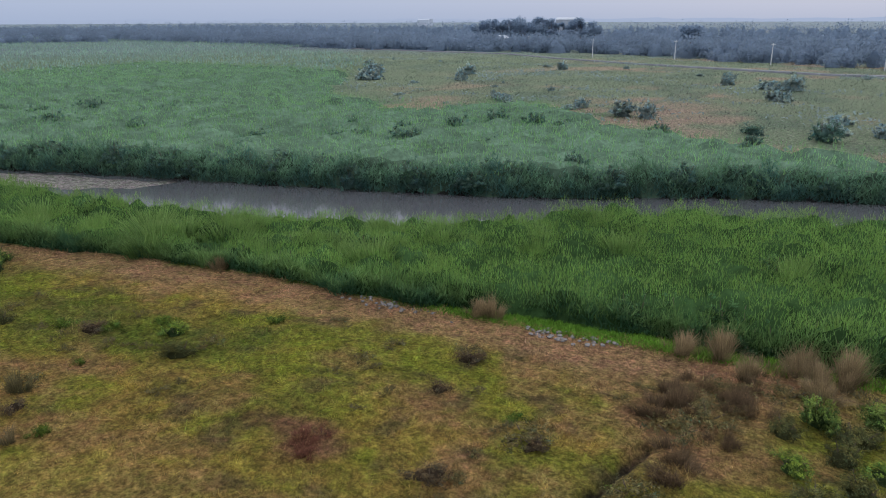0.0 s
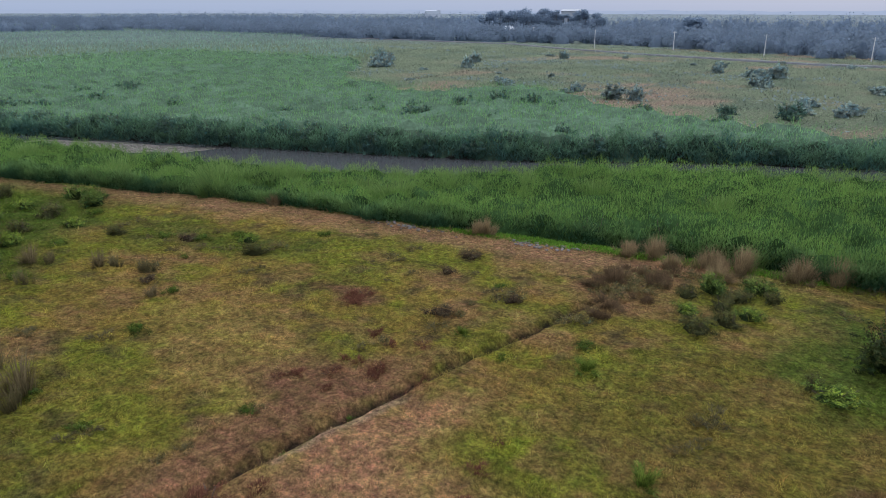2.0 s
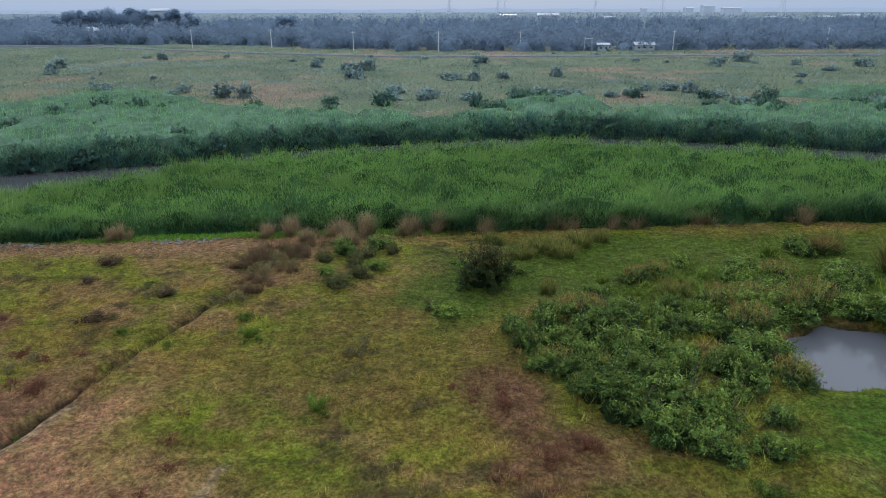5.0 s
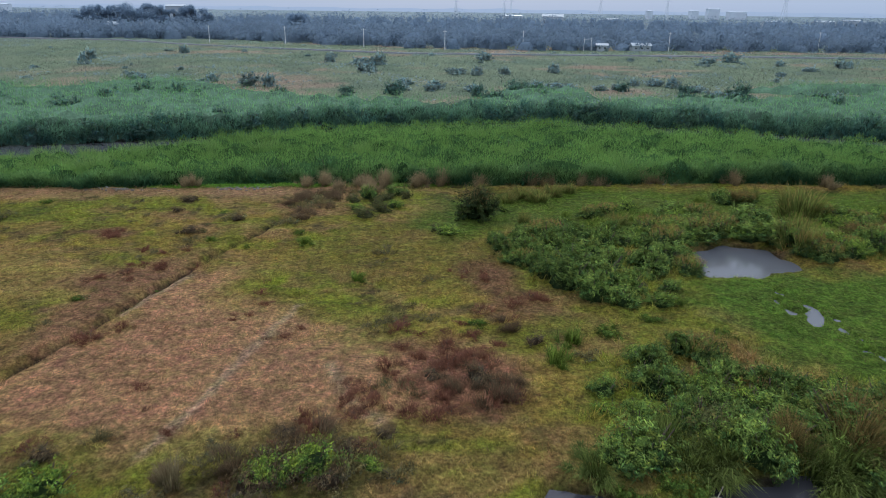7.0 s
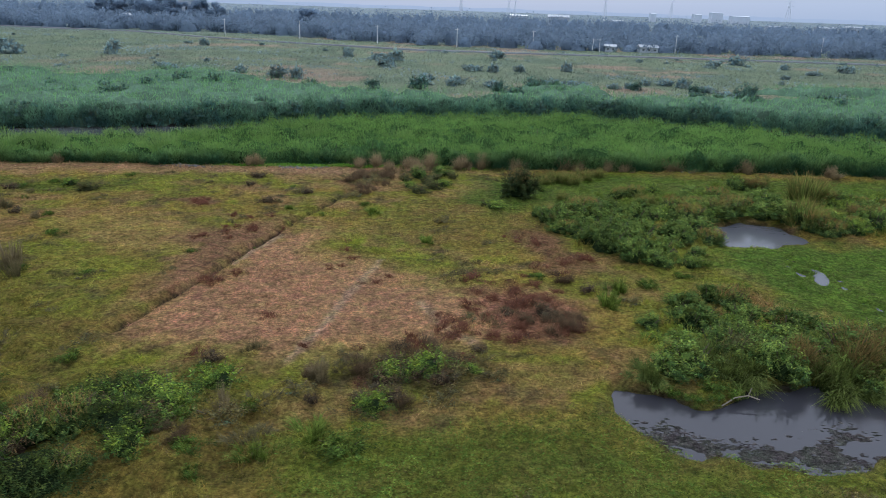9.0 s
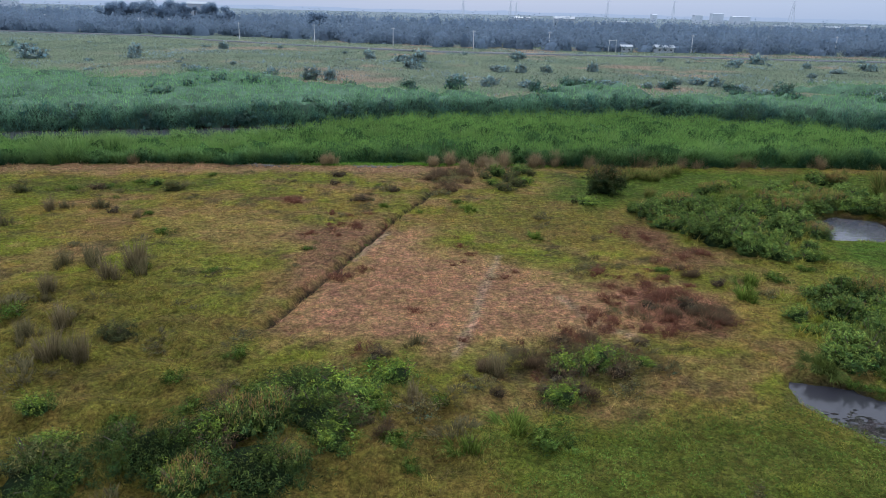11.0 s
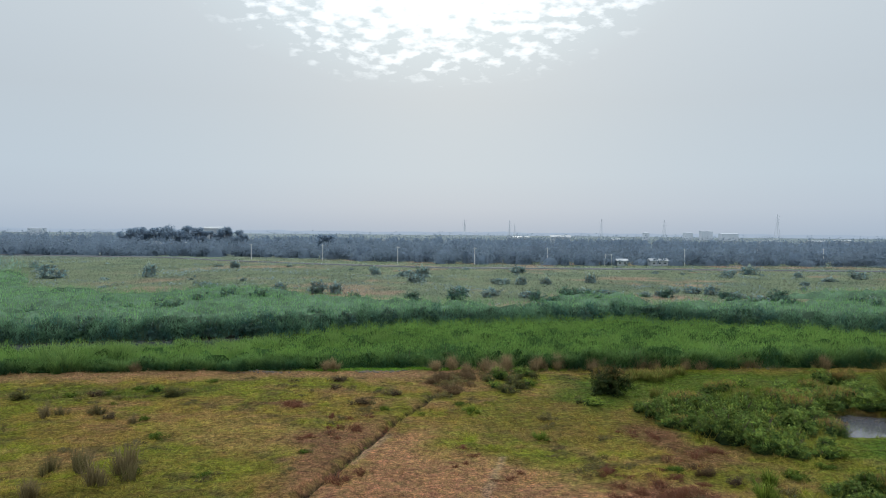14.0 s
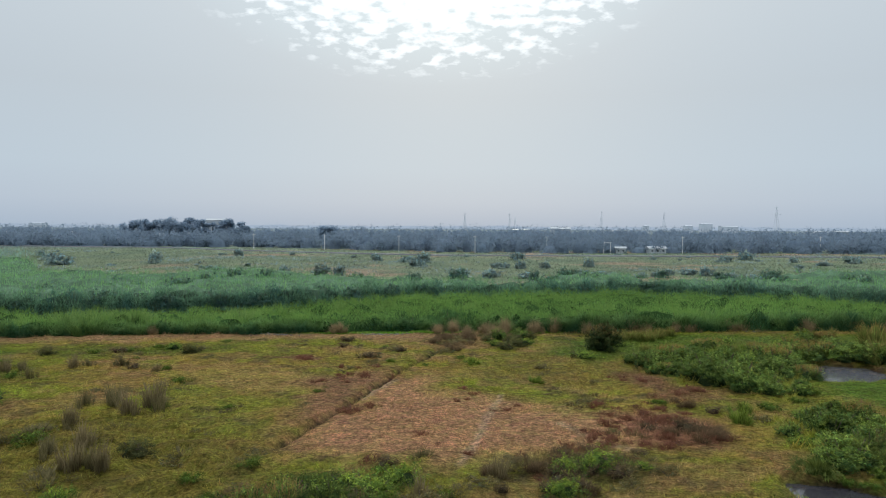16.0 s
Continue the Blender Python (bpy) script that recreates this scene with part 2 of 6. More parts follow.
def turf_material(name):
    """Short matted turf: fine clumps of lighter and darker, greener and drier blades over the ground's own colour."""
    m, n, l, p = node_material(name)
    at, co = n.new("ShaderNodeAttribute"), n.new("ShaderNodeNewGeometry")
    at.attribute_name = "tint"

    def noise(scale, detail, rough):
        t = n.new("ShaderNodeTexNoise")
        t.inputs["Scale"].default_value, t.inputs["Detail"].default_value, t.inputs["Roughness"].default_value = scale, detail, rough
        l.new(co.outputs["Position"], t.inputs["Vector"])
        return t.outputs["Fac"]

    def spread(value, a, b, lo, hi):
        r = n.new("ShaderNodeMapRange")
        for key, v in (("From Min", a), ("From Max", b), ("To Min", lo), ("To Max", hi)):
            r.inputs[key].default_value = v
        l.new(value, r.inputs[0])
        return r.outputs[0]

    clumps, fine, dry = noise(2.4, 6.0, 0.70), noise(7.0, 6.0, 0.74), noise(1.5, 7.0, 0.7)
    mul = n.new("ShaderNodeMath")
    mul.operation = "MULTIPLY"
    l.new(spread(clumps, 0.37, 0.63, 0.58, 1.65), mul.inputs[0])
    l.new(spread(fine, 0.38, 0.62, 0.54, 1.62), mul.inputs[1])
    hue = n.new("ShaderNodeMix")
    hue.data_type = "RGBA"
    hue.inputs["A"].default_value, hue.inputs["B"].default_value = (0.92, 1.04, 0.80, 1), (1.12, 0.98, 1.0, 1)
    l.new(spread(dry, 0.38, 0.62, 0.0, 1.0), hue.inputs["Factor"])
    tone, out = n.new("ShaderNodeVectorMath"), n.new("ShaderNodeVectorMath")
    tone.operation, out.operation = "MULTIPLY", "SCALE"
    l.new(at.outputs["Color"], tone.inputs[0])
    l.new(hue.outputs["Result"], tone.inputs[1])
    l.new(tone.outputs[0], out.inputs[0])
    l.new(mul.outputs[0], out.inputs["Scale"])
    l.new(out.outputs[0], p.inputs["Base Color"])
    p.inputs["Roughness"].default_value, p.inputs["Specular IOR Level"].default_value = 0.95, 0.08
    b = n.new("ShaderNodeBump")
    b.inputs["Strength"].default_value, b.inputs["Distance"].default_value = 1.0, 0.16
    l.new(mul.outputs[0], b.inputs["Height"])
    l.new(b.outputs[0], p.inputs["Normal"])
    return m


M_ground = turf_material("soil_and_turf")
M_grass = tint_material("grass_blades", 0.8, 0.35, 1.3, 0.25, 0.0, 0.45, 0.12)
M_reed = tint_material("reed_blades", 0.75, 0.5, 0.5, 0.3, 0.0, 0.2, 0.15)
M_thicket = tint_material("reed_thicket", 1.0, 0.0, 2.5, 0.5, 0.2, 0.0, 0.0)
M_leaf = tint_material("shrub_leaves", 0.85, 0.35, 1.0, 0.25, 0.0, 0.4, 0.1)
M_far = tint_material("hazed_far_leaves", 1.0, 0.5, 0.1, 0.15, 0.0, 0.1, 0.0, 0.25)
M_wood = tint_material("far_wood_leaves", 1.0, 0.5, 0.05, 0.12, 0.0, 0.05, 0.0)
M_marsh = tint_material("hazed_marsh_blades", 0.9, 0.5, 0.12, 0.2, 0.0, 0.08, 0.05, 0.12)
M_dry = tint_material("dry_stalks", 0.9, 0.35, 1.5, 0.2, 0.0, 0.35, 0.1)
M_bark = plain_material("bark", (0.12, 0.09, 0.07), 0.9, 0, 12, 0.4, 0.02)
M_stone = plain_material("pale_stone", (0.175, 0.160, 0.145), 0.85, 0, 9, 0.3, 0.01)
M_river = water_material("river_water", (0.085, 0.088, 0.092), 0.010, 2.2)
M_pond = water_material("pond_water", (0.040, 0.039, 0.046), 0.006, 1.5)
M_pale = water_material("silty_pond_water", (0.105, 0.107, 0.118), 0.006, 1.5)
M_pole = plain_material("pale_concrete", (0.62, 0.63, 0.64), 0.7, 0, 3, 0.12)
M_steel = plain_material("galvanised_steel", (0.60, 0.64, 0.69), 0.6, 0.0, 2, 0.10)
M_white = plain_material("white_paint", (0.40, 0.44, 0.48), 0.6, 0, 1.5, 0.1)
M_roof = plain_material("pale_roof_sheet", (0.40, 0.44, 0.48), 0.45, 0.1, 1.2, 0.12)
M_window = plain_material("dark_glass", (0.06, 0.07, 0.08), 0.15, 0, 1, 0.2)
M_asphalt = plain_material("road_bank_stone", (0.12, 0.13, 0.14), 0.9, 0, 0.6, 0.3)

# ---- plan of the ground ----
EDGE = ([-400, -120, -80, -60, -52, -44, -36, -28, -18, -10, 2, 16, 26, 41, 80, 400], [0, 30, 46, 48.8, 50.6, 52.4, 54.2, 55.2, 55.7, 56.5, 57.4, 57.8, 58.8, 58.6, 55, 40])
NEAR = ([-400, -190, -162, -146, -129, -113, -97, -86, -79, -62, -51, -41, -29, -22, -16, 2, 19, 32, 50, 80, 400], [-300, -20, 8, 35, 50, 57, 57, 56.5, 58.5, 62.5, 62.0, 63, 67, 70, 76.5, 81, 84, 81, 72, 66, 40])
FAR = ([-400, -200, -162, -144, -120, -108, -89, -77, -64, -54, -40, -30, -21, -10, 0, 10, 23, 44, 61, 90, 400], [-280, -10, 19, 47, 65, 67.6, 65.5, 68.6, 72.4, 74.6, 78.3, 81, 84.5, 90.5, 94.5, 97, 98.2, 91.5, 85, 79, 54])
BACK = ([-1500, -400, -160, -88, -43, -21, 3, 16, 43, 90, 200, 600], [760, 420, 250, 141, 122, 115, 111, 113, 113, 134, 190, 300])
MUD_BARS = [[(-80, 63.5), (-78, 67), (-70.5, 70), (-61.6, 72.3), (-54, 74), (-56, 68.2), (-62.5, 65), (-71.8, 62)],
            [(-150, 38), (-132, 57), (-117, 62), (-100, 61), (-97, 57.5), (-110, 56), (-128, 49), (-146, 30)]]
DITCH = [(-5.3, 49.5), (-6.4, 45), (-7.9, 41), (-8.9, 37.3), (-9.8, 34), (-10.4, 31.7), (-11.2, 28.8), (-11.9, 26.4), (-12.6, 23.5)]
POND_A = [(8.0, 18.7), (8.5, 19.9), (9.6, 19.7), (11.3, 18.6), (12.6, 19.1), (13.6, 20.3), (15.5, 20.3), (18.3, 20.6), (20.8, 20.9), (22.5, 20.5), (21.0, 18.4), (17.3, 16.6), (15.6, 15.7), (13.6, 15.0), (11.3, 15.6), (9.2, 15.9), (8.5, 17.0)]
POND_B = [(19.1, 38.4), (20.3, 42.0), (22.6, 43.6), (25.0, 42.6), (25.2, 39.2), (22.2, 38.2)]
SPOTS = [(23.1, 33.9, 0.26), (22.5, 32.2, 0.28), (22.9, 32.9, 0.24), (23.3, 31.2, 0.22), (23.2, 29.3, 0.26), (22.6, 25.4, 0.2), (22.4, 35.6, 0.22), (24.2, 27.5, 0.18), (23.6, 30.2, 0.2), (21.9, 33.6, 0.2), (23.6, 28.6, 0.22), (22.9, 26.4, 0.2), (21.8, 34.7, 0.18), (23.7, 32.4, 0.18), (14.5, 46.4, 0.7), (19.2, 47.2, 0.6)]
WETLAND = [(17.5, 36.5), (19.5, 38.2), (26, 38.5), (37, 39), (44, 30), (38, 20), (26, 22), (21.5, 25.5), (19, 28)]
GREEN_FLAT = [(3, 47), (5, 54), (18, 57), (44, 57), (46, 46), (30, 44), (17, 44), (10, 46), (6, 43)]
LUSH_FRONT = [(-3.5, 15.3), (1.5, 16.4), (4.5, 17.0), (7.4, 18.0), (8.2, 16.2), (13, 14.6), (20, 15.5), (26, 20), (30, 10), (-2, 8)]
TAN_MAIN = [(-12.5, 24.1), (-10.7, 30.4), (-9.0, 36.9), (-5.9, 38.1), (-6.0, 34.4), (-1.7, 31.9), (2.7, 28.9), (6.9, 29), (8, 26.4), (6.4, 24), (3, 23.9), (2.2, 21.9), (-1.6, 22.4), (-5.6, 21.0), (-8.5, 21.4)]
RED_STRIP = [(-13.4, 32.8), (-13.6, 38.2), (-11.4, 38.9), (-9.5, 40.4), (-7.9, 40.6), (-8.7, 37), (-9.6, 34.2), (-10.3, 31.5), (-11.7, 26.8), (-13.0, 26.5)]
ORANGE = [(-22.5, 38.2), (-18.5, 40.6), (-13.6, 38.5), (-13.5, 34), (-17.2, 34)]
GOLDEN = [(-25.5, 45.0), (-24.5, 46.4), (-20.5, 46.3), (-19.8, 45.2), (-22.5, 44.6)]
BROWN_BIT = [(-17.8, 44.7), (-15.5, 45.1), (-14.1, 43.6), (-15.9, 42.8)]
RED_FAR = [(4.9, 38.9), (7.8, 39), (10.5, 34.1), (9.2, 31.6), (7.3, 32.4)]
DARK_RED = [(2.9, 28.2), (5.4, 29.6), (8.0, 26.6), (6.9, 23.8), (3.6, 24)]
DRY_BAND = [(-2.2, 19.3), (-1.2, 22.4), (3.8, 22.2), (3.6, 20.0), (0.5, 18.2)]
GREEN_LEFT = [(-42, 45), (-34, 49.5), (-22.4, 50.3), (-21.5, 47.3), (-26, 45.6), (-32.7, 44)]
SHRUB_LEFT = [(-60, 20), (-60, 44), (-46, 50), (-41, 49), (-36, 41), (-32, 38), (-34, 32), (-40, 27), (-36, 16)]
DRY_END = [(-6.6, 50.5), (-5.2, 57), (-1.6, 58), (-1.2, 54), (-3.4, 48.6), (-4.6, 46)]
ROUGH = [(-62, 8), (-62, 34), (-34, 32), (-26, 27), (-20, 30), (-14.5, 25), (-12.5, 20), (-7, 21), (-3, 16), (-6, 8)]
DULL = [(-3, 39.5), (-1, 47), (5.6, 45.5), (9, 43), (8.4, 39), (4, 35.6), (-2, 37)]
LEFT_BANK = [(-64, 0), (-62, 30), (-64, 44), (-78, 43), (-100, 34), (-130, 18), (-190, -30), (-120, -30)]
LEFT_LUSH = [(-48, 15), (-40, 23), (-40, 30), (-35, 38), (-41, 48), (-54, 49), (-62, 44), (-56, 35), (-60, 24)]
TRACKS = [[(-1.9, 33.2), (-3.1, 27.9), (-3.7, 24.4), (-4.6, 21)], [(0.5, 27.2), (1.7, 24.4), (3.0, 23.0)], [(-8.4, 37.0), (-9.2, 34.2), (-9.8, 31.8)]]


def line(xy, x):
    return np.interp(x, *xy)


def ground_z(x, y):
    e, nb, fb = line(EDGE, x), line(NEAR, x), line(FAR, x)
    z = 0.22 * (fbm(x / 9, y / 9, 1) - 0.5) + 0.26 * (fbm(x / 1.1, y / 1.1, 2, 3) - 0.5)
    k = (x > -67) & (x < 0) & (y > 4) & (y < 39)
    if k.any():
        z[k] += 0.8 * (fbm(x[k] / 1.7, y[k] / 1.3, 6, 2) - 0.5) * patch(x[k], y[k], ROUGH, 2.0, 1.4, 49)
    z = z - 0.6 * smooth(0.0, 3.0, y - e) * (1 - smooth(-2.5, 0, y - fb))
    z = z - 0.85 * smooth(-11, -1, y - nb) * smooth(-128, -112, x) * smooth(-73, -80, x)
    wob = 0.8 * (fbm(x / 4, y / 4, 5) - 0.5)
    bed = smooth(-1.6, 1.2, np.minimum(y - nb, (fb - y) * 1.4) + wob)
    z = z * (1 - bed) - 1.7 * bed
    for k, bar in enumerate(MUD_BARS):
        m = patch(x, y, bar, 1.2, 1.0, 9 + k)
        z = z * (1 - m) + (-0.93 + 0.10 * (fbm(x / 2, y / 2, 4) - 0.4)) * m
    z = z - 0.40 * np.exp(-((seg_dist(x, y, DITCH) + 0.22 * (fbm(x, y, 8) - 0.5)) / 0.24) ** 2)
    for k, (pond, deep) in enumerate(((POND_A, 0.75), (POND_B, 0.75))):
        z = z - deep * smooth(-0.7, 0.7, inside(x, y, pond) + 1.0 * (fbm(x / 0.9, y / 0.9, 20 + k) - 0.5))
    for sx, sy, r in SPOTS:
        r = r * 0.92
        d = np.hypot(x - sx, (y - sy) * 0.6) + 0.5 * (fbm(x * 2.2, y * 2.2, 31) - 0.5)
        z = z - 0.30 * smooth(r * 1.6, r * 0.5, d)
    z = z - 0.06 * patch(x, y, WETLAND, 1.5, 1.0, 33)
    far = smooth(140, 300, np.hypot(x, y))
    return z * (1 - far) + far * (0.5 * (fbm(x / 40, y / 40, 3) - 0.5))


OLIVE, LIME = np.array((0.345, 0.268, 0.058)), np.array((0.275, 0.276, 0.042))
TAN, RUST, CLAY = np.array((0.412, 0.222, 0.134)), np.array((0.200, 0.098, 0.064)), np.array((0.32, 0.225, 0.15))
GOLD, LUSH = np.array((0.350, 0.240, 0.070)), np.array((0.100, 0.172, 0.022))
MUD, UMBER = np.array((0.290, 0.275, 0.270)), np.array((0.100, 0.070, 0.036))
# SCRUB and FIELD lifted, FAR_LAND blued: haze put into the ground colours
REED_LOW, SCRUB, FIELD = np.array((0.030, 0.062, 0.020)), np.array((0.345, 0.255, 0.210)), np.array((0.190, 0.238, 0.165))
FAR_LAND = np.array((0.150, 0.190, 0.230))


def mixin(c, other, m):
    return c + (other - c) * np.asarray(m)[..., None]


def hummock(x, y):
    """Matted tufts and the pits between them, 0 to 1."""
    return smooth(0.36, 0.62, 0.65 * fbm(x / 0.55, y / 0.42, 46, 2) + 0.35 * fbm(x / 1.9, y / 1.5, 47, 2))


def meadow(x, y):
    """Base colour of the sward, and how tall it stands."""
    n1, n2, n3 = fbm(x / 6.5, y / 6.5, 40), fbm(x / 2.1, y / 2.1, 41), fbm(x / 1.1, y / 0.55, 42, 3)
    c = mixin(np.broadcast_to(OLIVE, (*np.shape(x), 3)).copy(), LIME, smooth(0.40, 0.60, n1))
    c = mixin(c, GOLD, 0.5 * smooth(0.52, 0.68, fbm(x / 8, y / 8, 43)))
    c = mixin(c, UMBER * 1.2, 0.25 * smooth(0.60, 0.72, n2))
    c = mixin(c, TAN, 0.4 * smooth(0.60, 0.75, fbm(x / 3.5, y / 3.5, 44)))
    c = mixin(c, LIME * (0.92, 1.06, 0.7), 0.65 * smooth(0.52, 0.60, fbm(x / 2.8, y / 2.1, 111)))
    c = mixin(c, TAN * 0.75 + OLIVE * 0.2, 0.5 * smooth(0.57, 0.65, fbm(x / 2.6, y / 1.7, 112)))
    c = mixin(c, np.array((0.105, 0.080, 0.050)), 0.6 * smooth(0.65, 0.71, fbm(x / 1.5, y / 1.0, 113)))
    e = line(EDGE, x)
    strip = smooth(-4.5, -1.0, y - e + 3 * (n2 - 0.5)) * smooth(-95, -60, x) * smooth(8, -4, x)
    c = mixin(c, TAN * 0.75 + CLAY * 0.4, 0.75 * strip)
    lush = 0.0
    tall = (0.10 + 0.30 * n3**2) * (0.55 + 1.0 * hummock(x, y))
    for pts, col, amount, soft, seed, low in ((ROUGH, OLIVE * 0.58 + LUSH * 0.12, 0.75, 2.0, 49, 1.15), (LEFT_BANK, np.array((0.160, 0.200, 0.110)), 0.8, 5.0, 48, 1.2), (LEFT_LUSH, LUSH * 1.5, 0.75, 3.0, 45, 1.3), (GREEN_LEFT, LUSH * 0.9, 0.6, 1.5, 50, 1.2), (SHRUB_LEFT, LUSH * 0.75, 0.75, 3.0, 51, 1.6), (ORANGE, GOLD * 1.2 + 0.02, 0.7, 1.6, 52, 0.8), (GOLDEN, GOLD * 1.1, 0.65, 1.2, 63, 0.8), (TAN_MAIN, TAN, 0.88, 2.3, 53, 0.75),
                                             (RED_STRIP, TAN * 0.72 + RUST * 0.35, 0.85, 1.3, 54, 1.0), (BROWN_BIT, RUST * 1.2, 0.8, 0.6, 55, 0.9), (DULL, OLIVE * 0.62 + UMBER * 0.3, 0.6, 1.5, 38, 1.1), (RED_FAR, RUST * 1.15, 0.75, 1.0, 56, 1.1), (DARK_RED, RUST * 1.3, 0.85, 0.9, 57, 2.2),
                                             (DRY_BAND, UMBER, 0.75, 0.9, 58, 2.0), (DRY_END, TAN * 0.85 + UMBER * 0.15, 0.7, 0.9, 59, 1.3), (GREEN_FLAT, LUSH * 1.05, 0.85, 1.6, 60, 0.9), (WETLAND, LUSH * 1.15, 0.95, 1.2, 61, 0.7), (LUSH_FRONT, LUSH * 0.8 + OLIVE * 0.22, 0.75, 1.8, 62, 1.1)):
        m = amount * patch(x, y, pts, soft, 1.4, seed)
        c, tall = mixin(c, col, m), tall * (1 + (low - 1) * m)
        lush = np.maximum(lush, m) if seed in (45, 60, 61, 62) else lush
    for k, t in enumerate(TRACKS):
        m = smooth(0.34, 0.08, seg_dist(x, y, t) + 0.3 * (n3 - 0.5))
        c, tall = mixin(c, CLAY * 1.3, 0.8 * m), tall * (1 - 0.85 * m)
    d = smooth(0.26, 0.10, seg_dist(x, y, DITCH) + 0.2 * (n3 - 0.5))
    c, tall = mixin(c, np.array((0.030, 0.024, 0.020)), 0.95 * d), tall * (1 - 0.6 * d)
    rim = np.maximum(smooth(-0.5, 0.1, inside(x, y, POND_A) + 0.9 * (n3 - 0.5)), smooth(-0.5, 0.2, inside(x, y, POND_B)))
    c, tall = mixin(c, np.array((0.050, 0.042, 0.034)), rim), tall * (1 - 0.7 * rim)
    # pits darkened: brown thatch and the shade between tufts in one colour
    thatch_shade = (1 - hummock(x, y)) * (1 - 0.7 * patch(x, y, TAN_MAIN, 0.8, 1.4, 53)) * (1 - 0.75 * lush) * (1 - 0.8 * strip)
    c = mixin(c, c * 0.45 + UMBER * 0.3, 0.36 * thatch_shade)
    return c * (0.66 + 0.76 * n3[..., None]), tall


def scrubland(x, y):
    n1, n2 = fbm(x / 26, y / 18, 70), fbm(x / 8, y / 6, 71)
    c = mixin(np.broadcast_to(FIELD, (*np.shape(x), 3)).copy(), SCRUB, 0.85 * smooth(0.50, 0.66, 0.6 * n1 + 0.4 * n2) * smooth(-110, -50, x))
    return mixin(c, np.array((0.140, 0.190, 0.140)), 0.8 * smooth(0.58, 0.68, fbm(x / 9, y / 13, 72)))


def ground_colour(x, y):
    e, nb, fb, bk = line(EDGE, x), line(NEAR, x), line(FAR, x), line(BACK, x)
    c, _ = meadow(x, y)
    c = c * (0.84 + 0.22 * patch(x, y, TAN_MAIN, 0.8, 1.4, 53))[..., None]
    wob = 1.2 * (fbm(x / 2, y / 2, 75) - 0.5)
    c = mixin(c, LUSH * 0.95, smooth(0.0, 0.6, y - e + wob))
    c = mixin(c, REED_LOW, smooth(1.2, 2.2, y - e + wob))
    c = mixin(c, MUD, smooth(-0.6, 0.2, y - nb + wob) * smooth(-120, -40, -y + e + 0 * x + 60))
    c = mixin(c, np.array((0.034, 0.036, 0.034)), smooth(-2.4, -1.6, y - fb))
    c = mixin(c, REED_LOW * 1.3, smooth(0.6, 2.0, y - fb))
    c = mixin(c, np.array((0.150, 0.205, 0.130)), smooth(25, 70, y - fb))
    c = mixin(c, np.array((0.090, 0.135, 0.058)), smooth(-76, -82, x) * smooth(-2, 2, y - e) * smooth(0.4, -1.0, y - nb))
    c = mixin(c, scrubland(x, y), smooth(-8, 4, y - bk + 55 * (fbm(x / 22, y / 12, 79) - 0.5)))
    # blends to FAR_LAND with distance, as painted haze
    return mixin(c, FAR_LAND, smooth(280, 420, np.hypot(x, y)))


def steps(*runs):
    out = [np.arange(a, b, s) for a, b, s in runs]
    return np.concatenate(out + [[runs[-1][1]]])


gx = steps((-3600, -800, 200), (-800, -300, 25), (-300, -165, 5), (-165, -62, 1.5), (-62, -14, 0.46), (-14, 5, 0.24), (5, 21, 0.46), (21, 25, 0.2), (25, 46, 0.46), (46, 130, 2.0), (130, 300, 8), (300, 800, 25), (800, 3600, 200))
gy = steps((-900, -100, 50), (-100, -24, 4), (-24, 10, 0.9), (10, 60, 0.40), (60, 112, 1.0), (112, 330, 5), (330, 900, 25), (900, 3900, 200))
X, Y = np.meshgrid(gx, gy)
co = np.stack([X, Y, ground_z(X, Y)], -1).reshape(-1, 3)
nx, ny = len(gx), len(gy)
i = (np.arange(ny - 1)[:, None] * nx + np.arange(nx - 1)).ravel()
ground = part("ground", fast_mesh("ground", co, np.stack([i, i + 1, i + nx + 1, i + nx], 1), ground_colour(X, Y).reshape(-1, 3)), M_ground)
tagged(ground, "flat wet grassland with dry brown patches and mud banks", "ground", kind="structure")


def sheet(name, x0, x1, y0, y1, z, material, label, category="water"):
    c = np.array([(x0, y0, z), (x1, y0, z), (x1, y1, z), (x0, y1, z)])
    return tagged(part(name, fast_mesh(name, c, np.array([[0, 1, 2, 3]])), material), label, category, kind="structure")


sheet("river_water", -420, 300, -300, 108, -1.0, M_river, "grey slow river water with light ripples between banks")
sheet("pond_water", 5, 24, 13.5, 22, -0.30, M_pond, "dark still pond water beside muddy bank")
sheet("pond_water", 17.5, 26.5, 36.5, 45, -0.28, M_pale, "small pale pond water among reeds and shrubs")
sheet("puddle_water", 20.5, 25.5, 24, 36.4, -0.24, M_pale, "small puddles shining in the green wetland")
sheet("puddle_water", 12, 21, 45.3, 49, -0.24, M_pond, "small puddle among low green plants")


